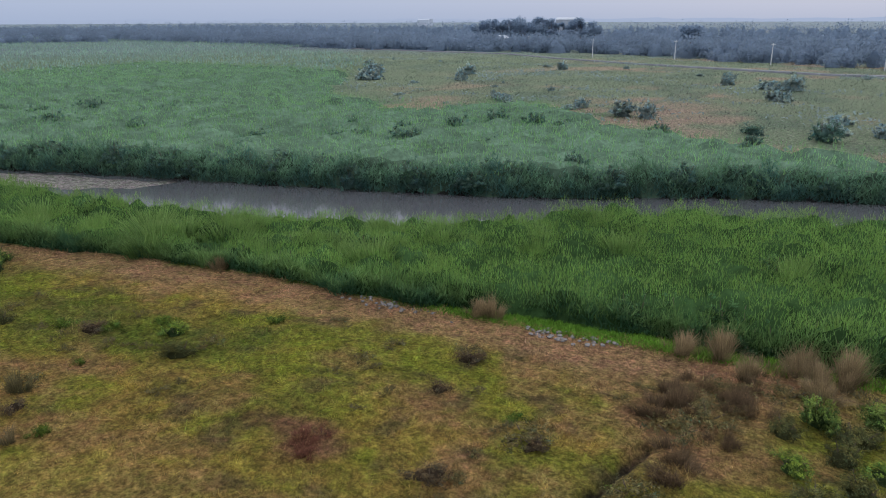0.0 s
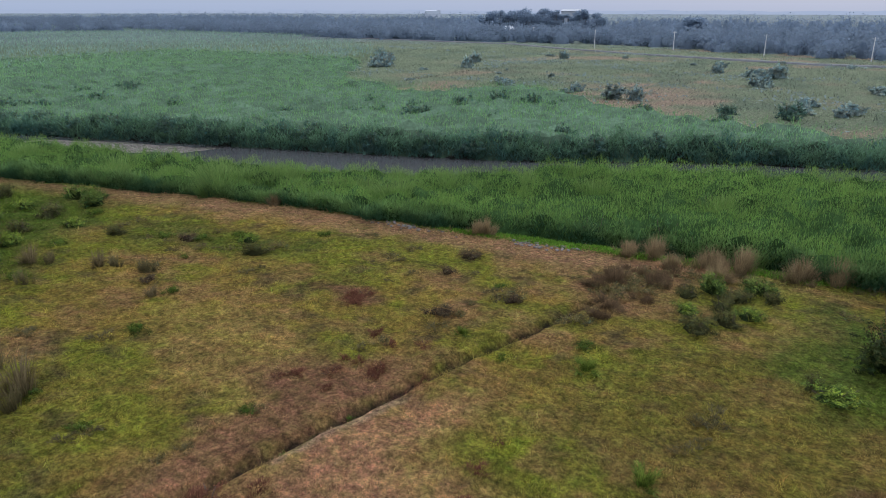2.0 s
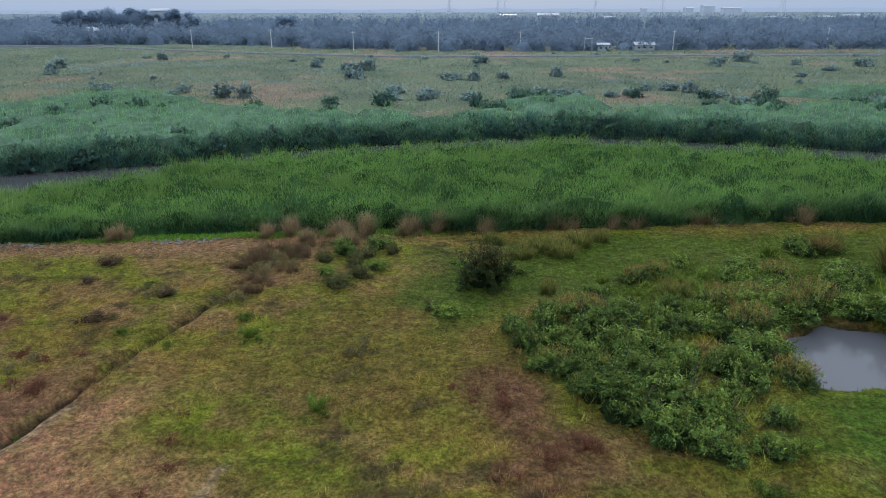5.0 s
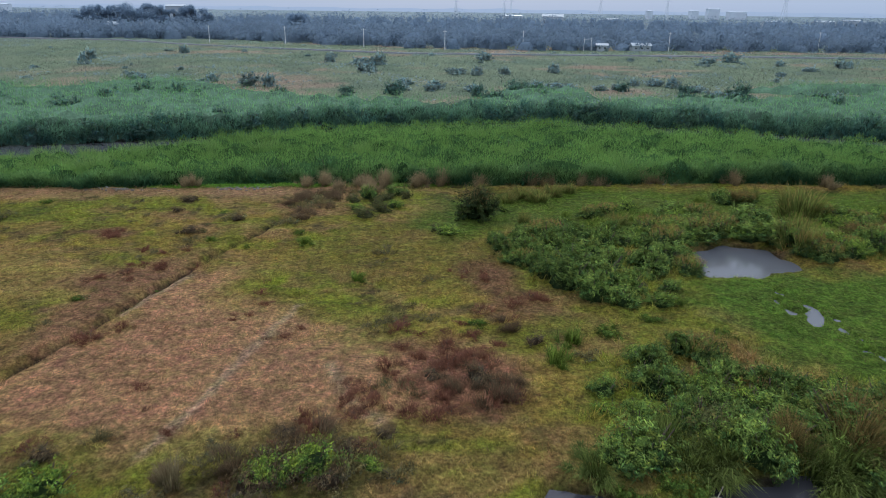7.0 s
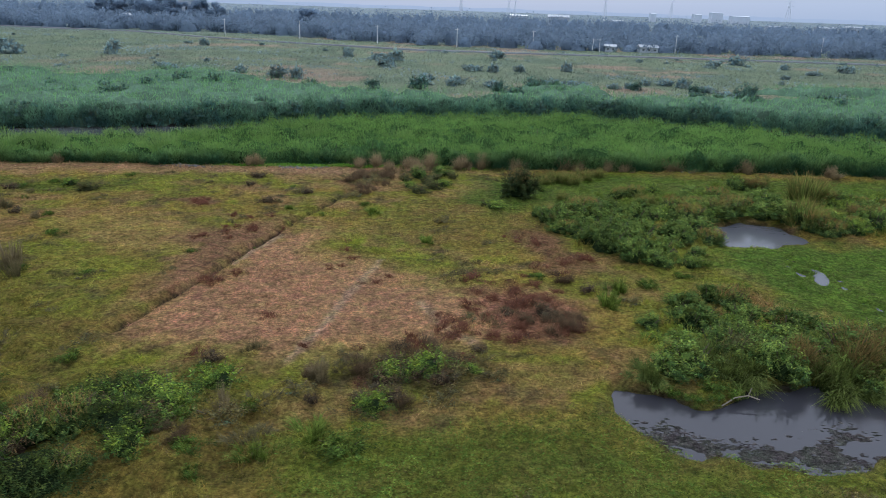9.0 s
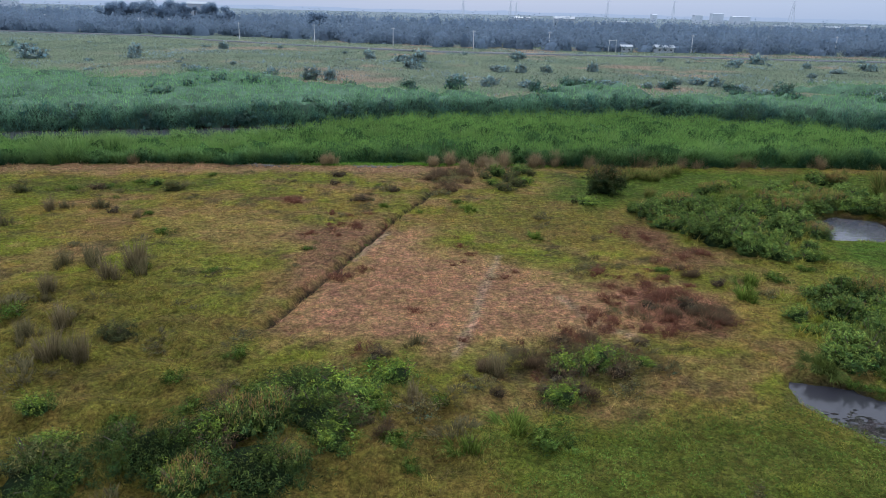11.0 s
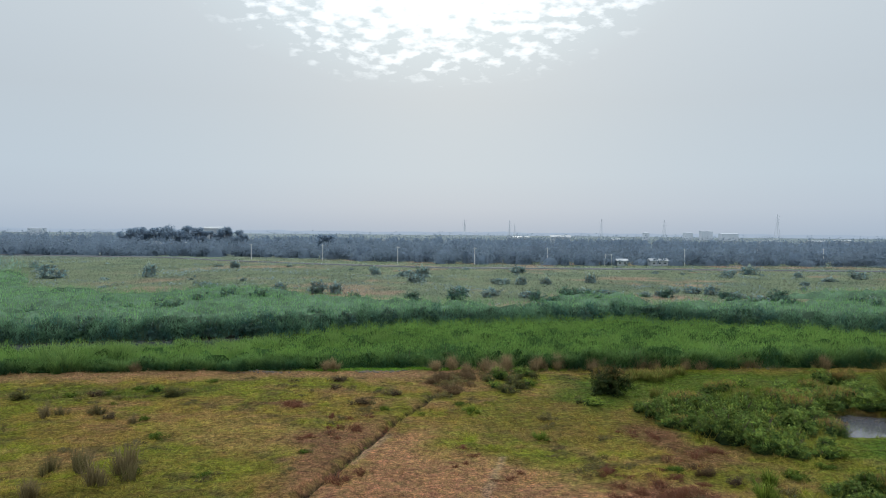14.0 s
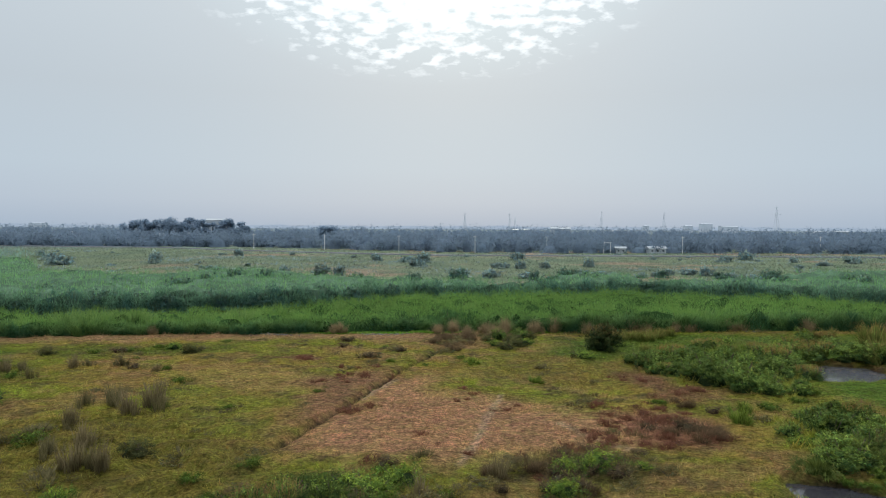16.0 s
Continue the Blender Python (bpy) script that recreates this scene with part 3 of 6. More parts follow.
# ---- blades and leaves ----
def blades(name, x, y, z, length, width, lean, tint, material, tip=1.0, seed=1, plain=False):
    """Bent blades, each a strip of three triangles, or plain ones of a single triangle."""
    r = np.random.default_rng(seed)
    n = len(x)
    a, b = r.uniform(0, 2 * np.pi, n), r.uniform(0, 2 * np.pi, n)
    lx, ly = np.cos(a) * lean, np.sin(a) * lean
    wx, wy = np.cos(b) * width / 2, np.sin(b) * width / 2
    base = np.stack([x, y, z], 1)
    up = np.sqrt(np.maximum(0.05, 1 - lean**2)) * length
    mid = base + np.stack([lx * length * 0.35, ly * length * 0.35, up * 0.62], 1)
    top = base + np.stack([lx * length, ly * length, up], 1)
    w = np.stack([wx, wy, np.zeros(n)], 1)
    if plain:
        col = np.stack([tint, tint, tint * tip], 1).reshape(-1, 3)
        return part(name, fast_mesh(name, np.stack([base - w, base + w, top], 1).reshape(-1, 3), np.arange(3 * n).reshape(-1, 3), col), material)
    co = np.stack([base - w, base + w, mid - w * 0.8, mid + w * 0.8, top], 1).reshape(-1, 3)
    k = np.arange(n)[:, None, None] * 5
    tris = (k + np.array([[0, 1, 3], [0, 3, 2], [2, 3, 4]])[None]).reshape(-1, 3)
    col = np.repeat(tint[:, None], 5, 1)
    col[:, 2:] *= 1.0 + (tip - 1) * 0.5
    col[:, 4] *= tip
    return part(name, fast_mesh(name, co, tris, col.reshape(-1, 3)), material)


def scatter(n, x0, x1, y0, y1, keep):
    x, y = rng.uniform(x0, x1, n), rng.uniform(y0, y1, n)
    k = keep(x, y) > rng.uniform(0, 1, n)
    return x[k], y[k]


# the sward of the meadow
def sward_keep(x, y):
    e = line(EDGE, x)
    wet = np.maximum(smooth(-0.3, 0.3, inside(x, y, POND_A)), smooth(-0.3, 0.3, inside(x, y, POND_B)))
    return smooth(1.0, -0.3, y - e) * (1 - wet) * (np.hypot(x + 5, y + 5) > 9)


def tufts(name, cx, cy, per, label, wide=(0.018, 0.036), lift=0.9, seed=2):
    """Tufts of a few blades, each tuft of one tone."""
    k = np.repeat(np.arange(len(cx)), per)
    col, tall = meadow(cx, cy)
    col = col * rng.uniform(0.55, 1.55, (len(cx), 1)) * (1 + rng.normal(0, 0.07, (len(cx), 3)))
    straw = rng.uniform(0, 1, len(cx)) < 0.13
    col[straw] = col[straw] * 0.45 + np.array((0.24, 0.18, 0.09)) * 0.55
    x, y = cx[k] + rng.normal(0, 0.07, len(k)), cy[k] + rng.normal(0, 0.07, len(k))
    z, c, h = ground_z(x, y), col[k] * rng.uniform(0.75, 1.3, (len(k), 1)), tall[k] * rng.uniform(0.6, 1.5, len(k)) * lift
    ok = (z > -0.26) & (seg_dist(x, y, DITCH) > 0.3)
    n = ok.sum()
    a, b = rng.uniform(0, 6.2832, n), rng.uniform(0, 6.2832, n)
    lean, w = rng.uniform(0.35, 0.97, n), rng.uniform(*wide, n)
    base = np.stack([x, y, z - 0.02], 1)[ok]
    side = np.stack([np.cos(b) * w / 2, np.sin(b) * w / 2, np.zeros(n)], 1)
    top = base + np.stack([np.cos(a) * lean, np.sin(a) * lean, np.sqrt(1 - lean**2)], 1) * h[ok][:, None]
    co = np.stack([base - side, base + side, top], 1).reshape(-1, 3)
    tint = np.stack([c[ok] * 0.85, c[ok] * 0.85, c[ok] * 1.2], 1).reshape(-1, 3)
    ob = part(name, fast_mesh(name, co, np.arange(3 * n).reshape(-1, 3), tint), M_grass)
    return tagged(ob, label, "grass", kind="stuff")


cx, cy = scatter(100000, -62, 46, 8, 59, sward_keep)
tufts("meadow_grass", cx, cy, 8, "matted olive and straw-coloured meadow grass in patches", (0.012, 0.026), 0.85)


cx, cy = scatter(26000, -150, -61, -6, 52, lambda x, y: sward_keep(x, y) * smooth(-150, -100, x))
tufts("bank_grass", cx, cy, 6, "mixed grey-green and straw grass of the far bank", (0.05, 0.10), 1.4)
# taller herbs that fill the ground between the shrubs
HERBS = [[(7.6, 43), (9.4, 46), (17.6, 46), (18, 40), (17.4, 36.5), (16.4, 33), (12.5, 33), (10.6, 35.6), (9, 39)], [(10, 20.3), (10.2, 23), (12, 28), (15, 30), (20, 27.5), (26, 24), (26, 21.6), (13.4, 21)], [(17.5, 44.6), (12, 47.5), (16, 50.5), (24, 50), (36, 51), (44, 50), (44, 42), (30, 40.2), (26.2, 42.5), (24.6, 44.4)]]
cx, cy = scatter(60000, -22, 46, 8, 54, lambda x, y: 0.75 * sward_keep(x, y) * np.maximum.reduce([patch(x, y, h, 1.0, 1.6, 97) for h in HERBS]))
tufts("tall_herbs", cx, cy, 8, "knee-high mixed green herbs between the shrubs", (0.025, 0.05), 1.7, 3)


# reeds
def clump_top(x, y, seed):
    """Rounded heads of the reed clumps, large and small, 0 to 1."""
    wx, wy = x + 1.6 * (fbm(x / 2.5, y / 2.5, seed + 11, 2) - 0.5), y + 1.6 * (fbm(x / 2.5, y / 2.5, seed + 12, 2) - 0.5)
    return 0.6 * (1 - smooth(0.05, 0.85, cells(wx / 3.0, wy / 2.1, seed))) + 0.4 * (1 - smooth(0.05, 0.8, cells(wx / 1.1, wy / 0.9, seed + 1)))


def reed_height(x, y, seed):
    return 0.20 + 0.50 * fbm(x / 6, y / 4.5, seed) + 1.0 * clump_top(x, y, seed) + 0.40 * smooth(-26, -8, x) * (y < line(FAR, x) - 4)


def reed_field(name, n, area, keep, high, width, long, seed, light, dark, label, material=None, wide=(2.0, 1.6)):
    x, y = scatter(n, *area, lambda x, y: keep(x, y) * (0.3 + 0.7 * smooth(0.32, 0.46, fbm(x / 2.0, y / 1.6, seed + 6, 2))))
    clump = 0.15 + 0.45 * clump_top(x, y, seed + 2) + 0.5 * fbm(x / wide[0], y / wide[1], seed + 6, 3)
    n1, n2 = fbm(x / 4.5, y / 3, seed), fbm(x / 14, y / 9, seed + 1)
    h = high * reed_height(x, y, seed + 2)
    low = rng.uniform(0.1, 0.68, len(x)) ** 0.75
    # gaps between clump heads go to the dark tint, as painted shade
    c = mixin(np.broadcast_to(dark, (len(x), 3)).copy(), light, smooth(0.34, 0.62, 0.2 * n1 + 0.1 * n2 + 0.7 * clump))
    c = c * rng.uniform(0.78, 1.22, (len(x), 1)) * (1 + rng.normal(0, 0.05, c.shape))
    ob = blades(name, x, y, ground_z(x, y) + h * low, long * rng.uniform(0.6, 1.25, len(x)), rng.uniform(0.6, 1.4, len(x)) * width, rng.uniform(0.05, 0.65, len(x)), c, material or M_reed, 1.0 if material else 1.12, seed, True)
    return tagged(ob, label, "reeds", kind="stuff")


def reed_bed(name, area, step, keep, high, seed, tint, label):
    """The dense mass under the blades; its dark tint carries the shade between them."""
    xs, ys = np.arange(area[0], area[1], step), np.arange(area[2], area[3], step)
    X, Y = np.meshgrid(xs, ys)
    k = keep(X, Y)
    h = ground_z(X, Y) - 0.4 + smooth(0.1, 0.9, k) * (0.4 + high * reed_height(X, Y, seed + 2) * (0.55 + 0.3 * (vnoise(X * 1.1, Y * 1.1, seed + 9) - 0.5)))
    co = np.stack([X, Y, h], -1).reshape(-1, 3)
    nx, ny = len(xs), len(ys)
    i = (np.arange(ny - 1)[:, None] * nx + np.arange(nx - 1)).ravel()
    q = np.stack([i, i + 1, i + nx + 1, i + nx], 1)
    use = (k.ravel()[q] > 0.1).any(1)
    # front rows at the far bank darker: the face's shade is painted in
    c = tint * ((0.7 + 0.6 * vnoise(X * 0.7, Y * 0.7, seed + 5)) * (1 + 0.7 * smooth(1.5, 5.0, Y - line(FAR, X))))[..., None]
    ob = part(name, fast_mesh(name, co, q[use], c.reshape(-1, 3)), M_thicket)
    return tagged(ob, label, "reeds", kind="stuff")


def near_keep(x, y):
    e, nb = line(EDGE, x), line(NEAR, x)
    gap = 0.7 + 1.3 * smooth(-19, -14, x) * smooth(6, 1, x)
    w = 1.2 * (fbm(x / 2.2, y / 2.2, 77) - 0.5)
    return smooth(gap - 0.3, gap + 0.3, y - e + w) * smooth(0.4, -0.4, y - nb + w) * (x > -76)


def far_keep(x, y):
    fb, bk = line(FAR, x), line(BACK, x)
    w = 1.4 * (fbm(x / 2.4, y / 2.4, 78) - 0.5)
    return smooth(-0.2, 0.6, y - fb + w) * smooth(5, -7, y - bk + 55 * (fbm(x / 22, y / 12, 79) - 0.5))


def far_leaf(x, y):
    return far_keep(x, y - 0.15)


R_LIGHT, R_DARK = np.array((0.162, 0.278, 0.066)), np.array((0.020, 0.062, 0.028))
# F and P: reeds beyond the river, paled so their colour carries haze
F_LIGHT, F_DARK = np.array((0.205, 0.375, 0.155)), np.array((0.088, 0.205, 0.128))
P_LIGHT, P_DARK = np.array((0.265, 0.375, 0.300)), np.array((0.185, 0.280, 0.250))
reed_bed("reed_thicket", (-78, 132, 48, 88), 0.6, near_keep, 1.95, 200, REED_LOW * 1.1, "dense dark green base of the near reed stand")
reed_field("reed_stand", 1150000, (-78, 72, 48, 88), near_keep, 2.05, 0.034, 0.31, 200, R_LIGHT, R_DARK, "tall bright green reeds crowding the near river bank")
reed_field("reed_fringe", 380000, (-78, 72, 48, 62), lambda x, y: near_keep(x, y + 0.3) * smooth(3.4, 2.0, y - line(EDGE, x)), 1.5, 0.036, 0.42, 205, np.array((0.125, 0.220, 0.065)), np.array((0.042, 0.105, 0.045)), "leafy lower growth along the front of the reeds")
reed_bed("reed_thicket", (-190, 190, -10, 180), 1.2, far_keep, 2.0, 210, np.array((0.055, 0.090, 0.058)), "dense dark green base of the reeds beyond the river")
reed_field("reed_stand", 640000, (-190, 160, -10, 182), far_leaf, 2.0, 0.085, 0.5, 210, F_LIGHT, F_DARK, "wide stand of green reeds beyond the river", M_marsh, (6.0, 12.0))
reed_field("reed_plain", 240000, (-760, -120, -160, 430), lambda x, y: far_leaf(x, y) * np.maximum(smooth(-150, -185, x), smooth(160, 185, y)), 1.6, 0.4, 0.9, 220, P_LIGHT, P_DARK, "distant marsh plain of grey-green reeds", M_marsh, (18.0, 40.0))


# ragged leafy faces of the two reed stands
def reed_face(name, n, x0, x1, bank, shift, depth, high, width, seed, light, dark, label, material, rough):
    x = rng.uniform(x0, x1, n)
    y = line(bank, x)
    y = y + shift(x) - rough * (fbm(x / 2.3, y / 2.3, seed, 4) - 0.5) + rng.uniform(*depth, n)
    h = high * reed_height(x, y, 202) * (0.55 + 0.75 * fbm(x / 1.6, y / 1.6, seed + 1, 2))
    low = rng.uniform(0, 1, n)
    # leaves lighten upwards: the shade at the face's foot is in the colour
    c = mixin(np.broadcast_to(dark, (n, 3)).copy(), light, smooth(0.3, 0.7, 0.35 * low + 0.65 * fbm(x / 1.4, y / 1.4, seed + 2, 2)))
    ob = blades(name, x, y, np.maximum(ground_z(x, y), -1.0) + h * low, rng.uniform(0.3, 0.75, n), rng.uniform(0.6, 1.4, n) * width, rng.uniform(0.3, 0.95, n), c * rng.uniform(0.7, 1.3, (n, 1)), material, 1.1, seed, True)
    return tagged(ob, label, "reeds", kind="stuff")


# F tints darkened and blued for the shaded, hazy face of the bank
reed_face("reed_bank", 90000, -190, 150, FAR, lambda x: 0.2, (-1.0, 0.9), 2.0, 0.13, 230, F_LIGHT * 0.65 + (0, 0, 0.04), F_DARK * 0.75 + (0, 0, 0.03), "ragged dark reed leaves hanging over the far bank", M_marsh, 1.4)
reed_face("bank_leaves", 70000, -78, 60, EDGE, lambda x: 0.6 + 1.7 * smooth(-19, -14, x) * smooth(6, 1, x), (-0.5, 1.0), 1.0, 0.07, 235, np.array((0.150, 0.250, 0.080)), np.array((0.050, 0.120, 0.055)), "leafy green growth along the meadow's end", M_reed, 1.2)
cx, cy = scatter(60000, -22, 8, 53, 60, lambda x, y: smooth(-0.5, 0.1, y - line(EDGE, x)) * smooth(2.4, 1.6, y - line(EDGE, x)) * smooth(-21, -15, x) * smooth(7, 3, x))
creep = blades("creeping_grass", cx, cy, ground_z(cx, cy), rng.uniform(0.12, 0.3, len(cx)), rng.uniform(0.03, 0.06, len(cx)), rng.uniform(0.4, 0.95, len(cx)), np.array((0.130, 0.260, 0.028)) * rng.uniform(0.5, 1.4, (len(cx), 1)), M_grass, 1.2, 237, True)
tagged(creep, "bright green creeping grass in front of the reeds", "grass", kind="stuff")


# ---- shrubs, tussocks, trees ----
def dome_points(n, r, h, lumps, seed):
    """Sprays of leaves on a lumpy, ragged dome: places, outward ways and the spray's number."""
    g = np.random.default_rng(seed)
    a, q = g.uniform(0, 2 * np.pi, lumps), np.sqrt(g.uniform(0, 0.9, lumps))
    cz = g.uniform(0.05, 0.80, lumps) * (1 - 0.55 * q)
    cx, cy, cr = np.cos(a) * q * 0.8, np.sin(a) * q * 0.8, g.uniform(0.20, 0.42, lumps)
    m = max(12, n // 18)
    k = g.integers(0, lumps, m)
    v = g.normal(size=(m, 3))
    v[:, 2] = np.abs(v[:, 2]) * 1.1 - 0.3
    v /= np.linalg.norm(v, axis=1)[:, None]
    out = 0.70 + 0.40 * g.uniform(0, 1, m) ** 2 + g.uniform(0.3, 0.8, m) * (g.uniform(0, 1, m) < 0.22)
    spray = (np.stack([cx[k], cy[k], cz[k]], 1) + v * (cr[k] * out)[:, None]) * (r, r, h)
    s = g.integers(0, m, n)
    along = g.uniform(-1.2, 1.0, n)[:, None]
    p = spray[s] + v[s] * along * 0.17 + g.normal(0, 0.06, (n, 3))
    p[:, 2] = np.maximum(p[:, 2], 0.02)
    return p, v[s], s


def leaf_mesh(name, p, v, size, tint, seed, droop=0.3, slim=0.36):
    """Small pointed leaves, one triangle each."""
    g = np.random.default_rng(seed)
    n = len(p)
    v = v + g.normal(0, 0.4, (n, 3)) + (0, 0, 0.55)
    v /= np.linalg.norm(v, axis=1)[:, None]
    side = np.cross(v, g.normal(size=(n, 3)))
    side /= np.linalg.norm(side, axis=1)[:, None] + 1e-9
    along = np.cross(side, v) + v * g.uniform(-0.2, 0.8, n)[:, None]
    along[:, 2] -= droop
    s = (size * g.uniform(0.6, 1.5, n))[:, None]
    co = np.stack([p - along * s * 0.4 - side * s * slim, p - along * s * 0.4 + side * s * slim, p + along * s * 0.75], 1).reshape(-1, 3)
    return co, np.arange(3 * n).reshape(-1, 3), np.repeat(tint, 3, 0)


def join(pieces):
    co, tr, ti, off = [], [], [], 0
    for c, t, k in pieces:
        co.append(c), tr.append(t + off), ti.append(k)
        off += len(c)
    return np.concatenate(co), np.concatenate(tr), np.concatenate(ti)


def core_mesh(r, h, tint, seed, rings=6, segs=12):
    """A lumpy dome inside a crown; shrubs tint it dark for the inner shade."""
    g = np.random.default_rng(seed)
    co = [(0, 0, h * 0.48)]
    for a in range(1, rings + 1):
        for b in range(segs):
            e = a / rings * np.pi / 2
            q = 0.50 * g.uniform(0.75, 1.2)
            co.append((math.cos(b * 6.2832 / segs) * math.sin(e) * r * q, math.sin(b * 6.2832 / segs) * math.sin(e) * r * q, math.cos(e) * h * 0.48 * g.uniform(0.8, 1.15)))
    tr = [(0, 1 + b, 1 + (b + 1) % segs) for b in range(segs)]
    for a in range(rings - 1):
        for b in range(segs):
            p, q = 1 + a * segs + b, 1 + a * segs + (b + 1) % segs
            tr += [(p, p + segs, q), (q, p + segs, q + segs)]
    return np.array(co), np.array(tr), np.tile(tint, (len(co), 1))


def shrub(r, h, leaves, size, light, dark, seed, label, category="shrub", tips=None, name="shrub", stems=5, material=None):
    """A bush: woody stems, a leafy crown and, on some, dry flower tops."""
    top = new(name)
    g = np.random.default_rng(seed)
    leaves, size = int(leaves * 2.3), size * 0.72
    p, v, spray = dome_points(leaves, r, h, 9 + int(4 * r), seed)
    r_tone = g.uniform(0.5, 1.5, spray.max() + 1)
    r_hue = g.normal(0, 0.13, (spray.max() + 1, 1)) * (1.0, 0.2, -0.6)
    # lighter upwards: paler young tips and light from above, both in the tint
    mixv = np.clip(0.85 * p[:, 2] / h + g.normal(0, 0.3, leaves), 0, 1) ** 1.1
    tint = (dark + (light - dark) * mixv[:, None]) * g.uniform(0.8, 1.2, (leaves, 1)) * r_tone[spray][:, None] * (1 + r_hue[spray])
    pieces = [leaf_mesh("l", p, v, size, tint, seed, slim=0.22)]
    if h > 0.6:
        # dark core: shade inside the crown given as colour
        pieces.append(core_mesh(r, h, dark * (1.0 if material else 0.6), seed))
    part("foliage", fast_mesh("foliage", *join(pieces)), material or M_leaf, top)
    bm = bmesh.new()
    for k in range(stems):
        a, q = g.uniform(0, 6.28), g.uniform(0.3, 0.75)
        rod(bm, (0.08 * r * math.cos(a), 0.08 * r * math.sin(a), -0.15), (q * r * math.cos(a), q * r * math.sin(a), h * g.uniform(0.55, 0.9)), 0.03, 0.012, 5)
    part("stem", bm_mesh("stem", bm), M_bark, top)
    if tips is not None:
        m = int(170 * r)
        a, q = g.uniform(0, 6.28, m), np.sqrt(g.uniform(0, 1, m)) * r * 0.75
        t = tips * g.uniform(0.7, 1.3, (m, 1))
        b = blades("seed_tuft", np.cos(a) * q, np.sin(a) * q, h * (0.80 - 0.35 * (q / r) ** 2) * g.uniform(0.8, 1, m), np.full(m, 0.30), np.full(m, 0.016), g.uniform(0.2, 0.8, m), t, M_dry, 1.2, seed)
        b.parent = top
        b["label"] = "rusty dry flower tuft"
        b["kind"] = "stuff"
    return tagged(top, label, category)


def tussock(r, h, n, base, tip, seed, label, material=None, width=0.035, lean=0.6, droop=0.0, spread=0.55, mid_tip=0.5, category="grass clump", name="grass_clump"):
    """A clump of upright stalks that fan out from one foot."""
    g = np.random.default_rng(seed)
    feet = max(4, int(16 * r))
    fx, fy, fh = g.normal(0, 0.42 * r, feet), g.normal(0, 0.42 * r, feet), g.uniform(0.55, 1.1, feet)
    f = g.integers(0, feet, n)
    x, y = fx[f] + g.normal(0, 0.13 * r, n), fy[f] + g.normal(0, 0.13 * r, n)
    a, q = np.arctan2(y, x), np.minimum(np.hypot(x, y), r)
    t = base * g.uniform(0.65, 1.35, (n, 1))
    b = a + g.normal(0, 0.6, n)
    ln, le = h * fh[f] * (0.35 + 0.75 * g.uniform(0, 1, n) ** 1.3), np.clip(lean * q / r * g.uniform(0.4, 1.3, n) + 0.06, 0, 0.95)
    foot = np.stack([x * spread, y * spread, np.full(n, -0.05)], 1)
    d = np.stack([np.cos(b) * le, np.sin(b) * le, np.sqrt(1 - le**2)], 1)
    w = np.stack([-np.sin(a + g.normal(0, 1, n)), np.cos(a), np.zeros(n)], 1) * (width / 2 * g.uniform(0.6, 1.4, n))[:, None]
    mid, top = foot + d * (ln * 0.6)[:, None], foot + d * ln[:, None] * np.stack([np.ones(n), np.ones(n), 0.93 - droop * le**2], 1) + np.stack([np.cos(b), np.sin(b), np.zeros(n)], 1) * (ln * le * 0.25)[:, None]
    co = np.stack([foot - w, foot + w, mid - w, mid + w, top], 1).reshape(-1, 3)
    k = np.arange(n)[:, None, None] * 5
    tris = (k + np.array([[0, 1, 3], [0, 3, 2], [2, 3, 4]])[None]).reshape(-1, 3)
    tt = tip * g.uniform(0.7, 1.3, (n, 1))
    col = np.stack([t * 0.8, t * 0.8, t + (tt - t) * mid_tip, t + (tt - t) * mid_tip, tt], 1).reshape(-1, 3)
    ob = part(name, fast_mesh(name, co, tris, col), material or M_dry)
    return tagged(ob, label, category)


def loose(spots, n, reach, size, seed):
    """Each spot broken up into a few smaller ones round it."""
    g = np.random.default_rng(seed)
    return [(x + float(g.normal(0, reach)), y + float(g.normal(0, reach)), s * size * float(g.uniform(0.7, 1.3))) for x, y, s in spots for _ in range(n)]


def place(kinds, spots, group, zdrop=0.0, size=1.0):
    """Copies of the given kinds, in turn, on the ground at (x, y, size)."""
    g = np.random.default_rng(len(spots) + 5)
    for k, spot in enumerate(spots):
        px, py, s = spot[0], spot[1], spot[2] * size
        src = kinds[k % len(kinds)]
        z = float(ground_z(np.array([px]), np.array([py]))[0]) - zdrop
        m = Matrix.Translation((px, py, z)) @ Matrix.Rotation(g.uniform(0, 6.28), 4, "Z") @ Matrix.Diagonal((s * g.uniform(0.75, 1.35), s * g.uniform(0.75, 1.35), s * g.uniform(0.8, 1.2), 1))
        ob = copy_thing(src, m)
        ob["group"] = group


def forget(*kinds):
    for k in kinds:
        for o in list(k.children_recursive) + [k]:
            bpy.data.objects.remove(o)


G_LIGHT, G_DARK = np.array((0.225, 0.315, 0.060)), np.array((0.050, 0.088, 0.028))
G_YELL, G_GREY = np.array((0.215, 0.265, 0.048)), np.array((0.155, 0.156, 0.050))
STRAW, HAY, RUSTY = np.array((0.265, 0.210, 0.115)), np.array((0.175, 0.148, 0.070)), np.array((0.300, 0.190, 0.070))
WINE, OLD = np.array((0.160, 0.074, 0.046)), np.array((0.140, 0.128, 0.060))

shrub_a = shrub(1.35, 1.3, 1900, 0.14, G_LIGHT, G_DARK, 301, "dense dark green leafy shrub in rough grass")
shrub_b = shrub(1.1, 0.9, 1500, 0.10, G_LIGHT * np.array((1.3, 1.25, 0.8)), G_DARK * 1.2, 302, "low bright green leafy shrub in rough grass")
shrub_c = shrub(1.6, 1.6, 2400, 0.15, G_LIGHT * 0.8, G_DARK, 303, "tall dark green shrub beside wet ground")
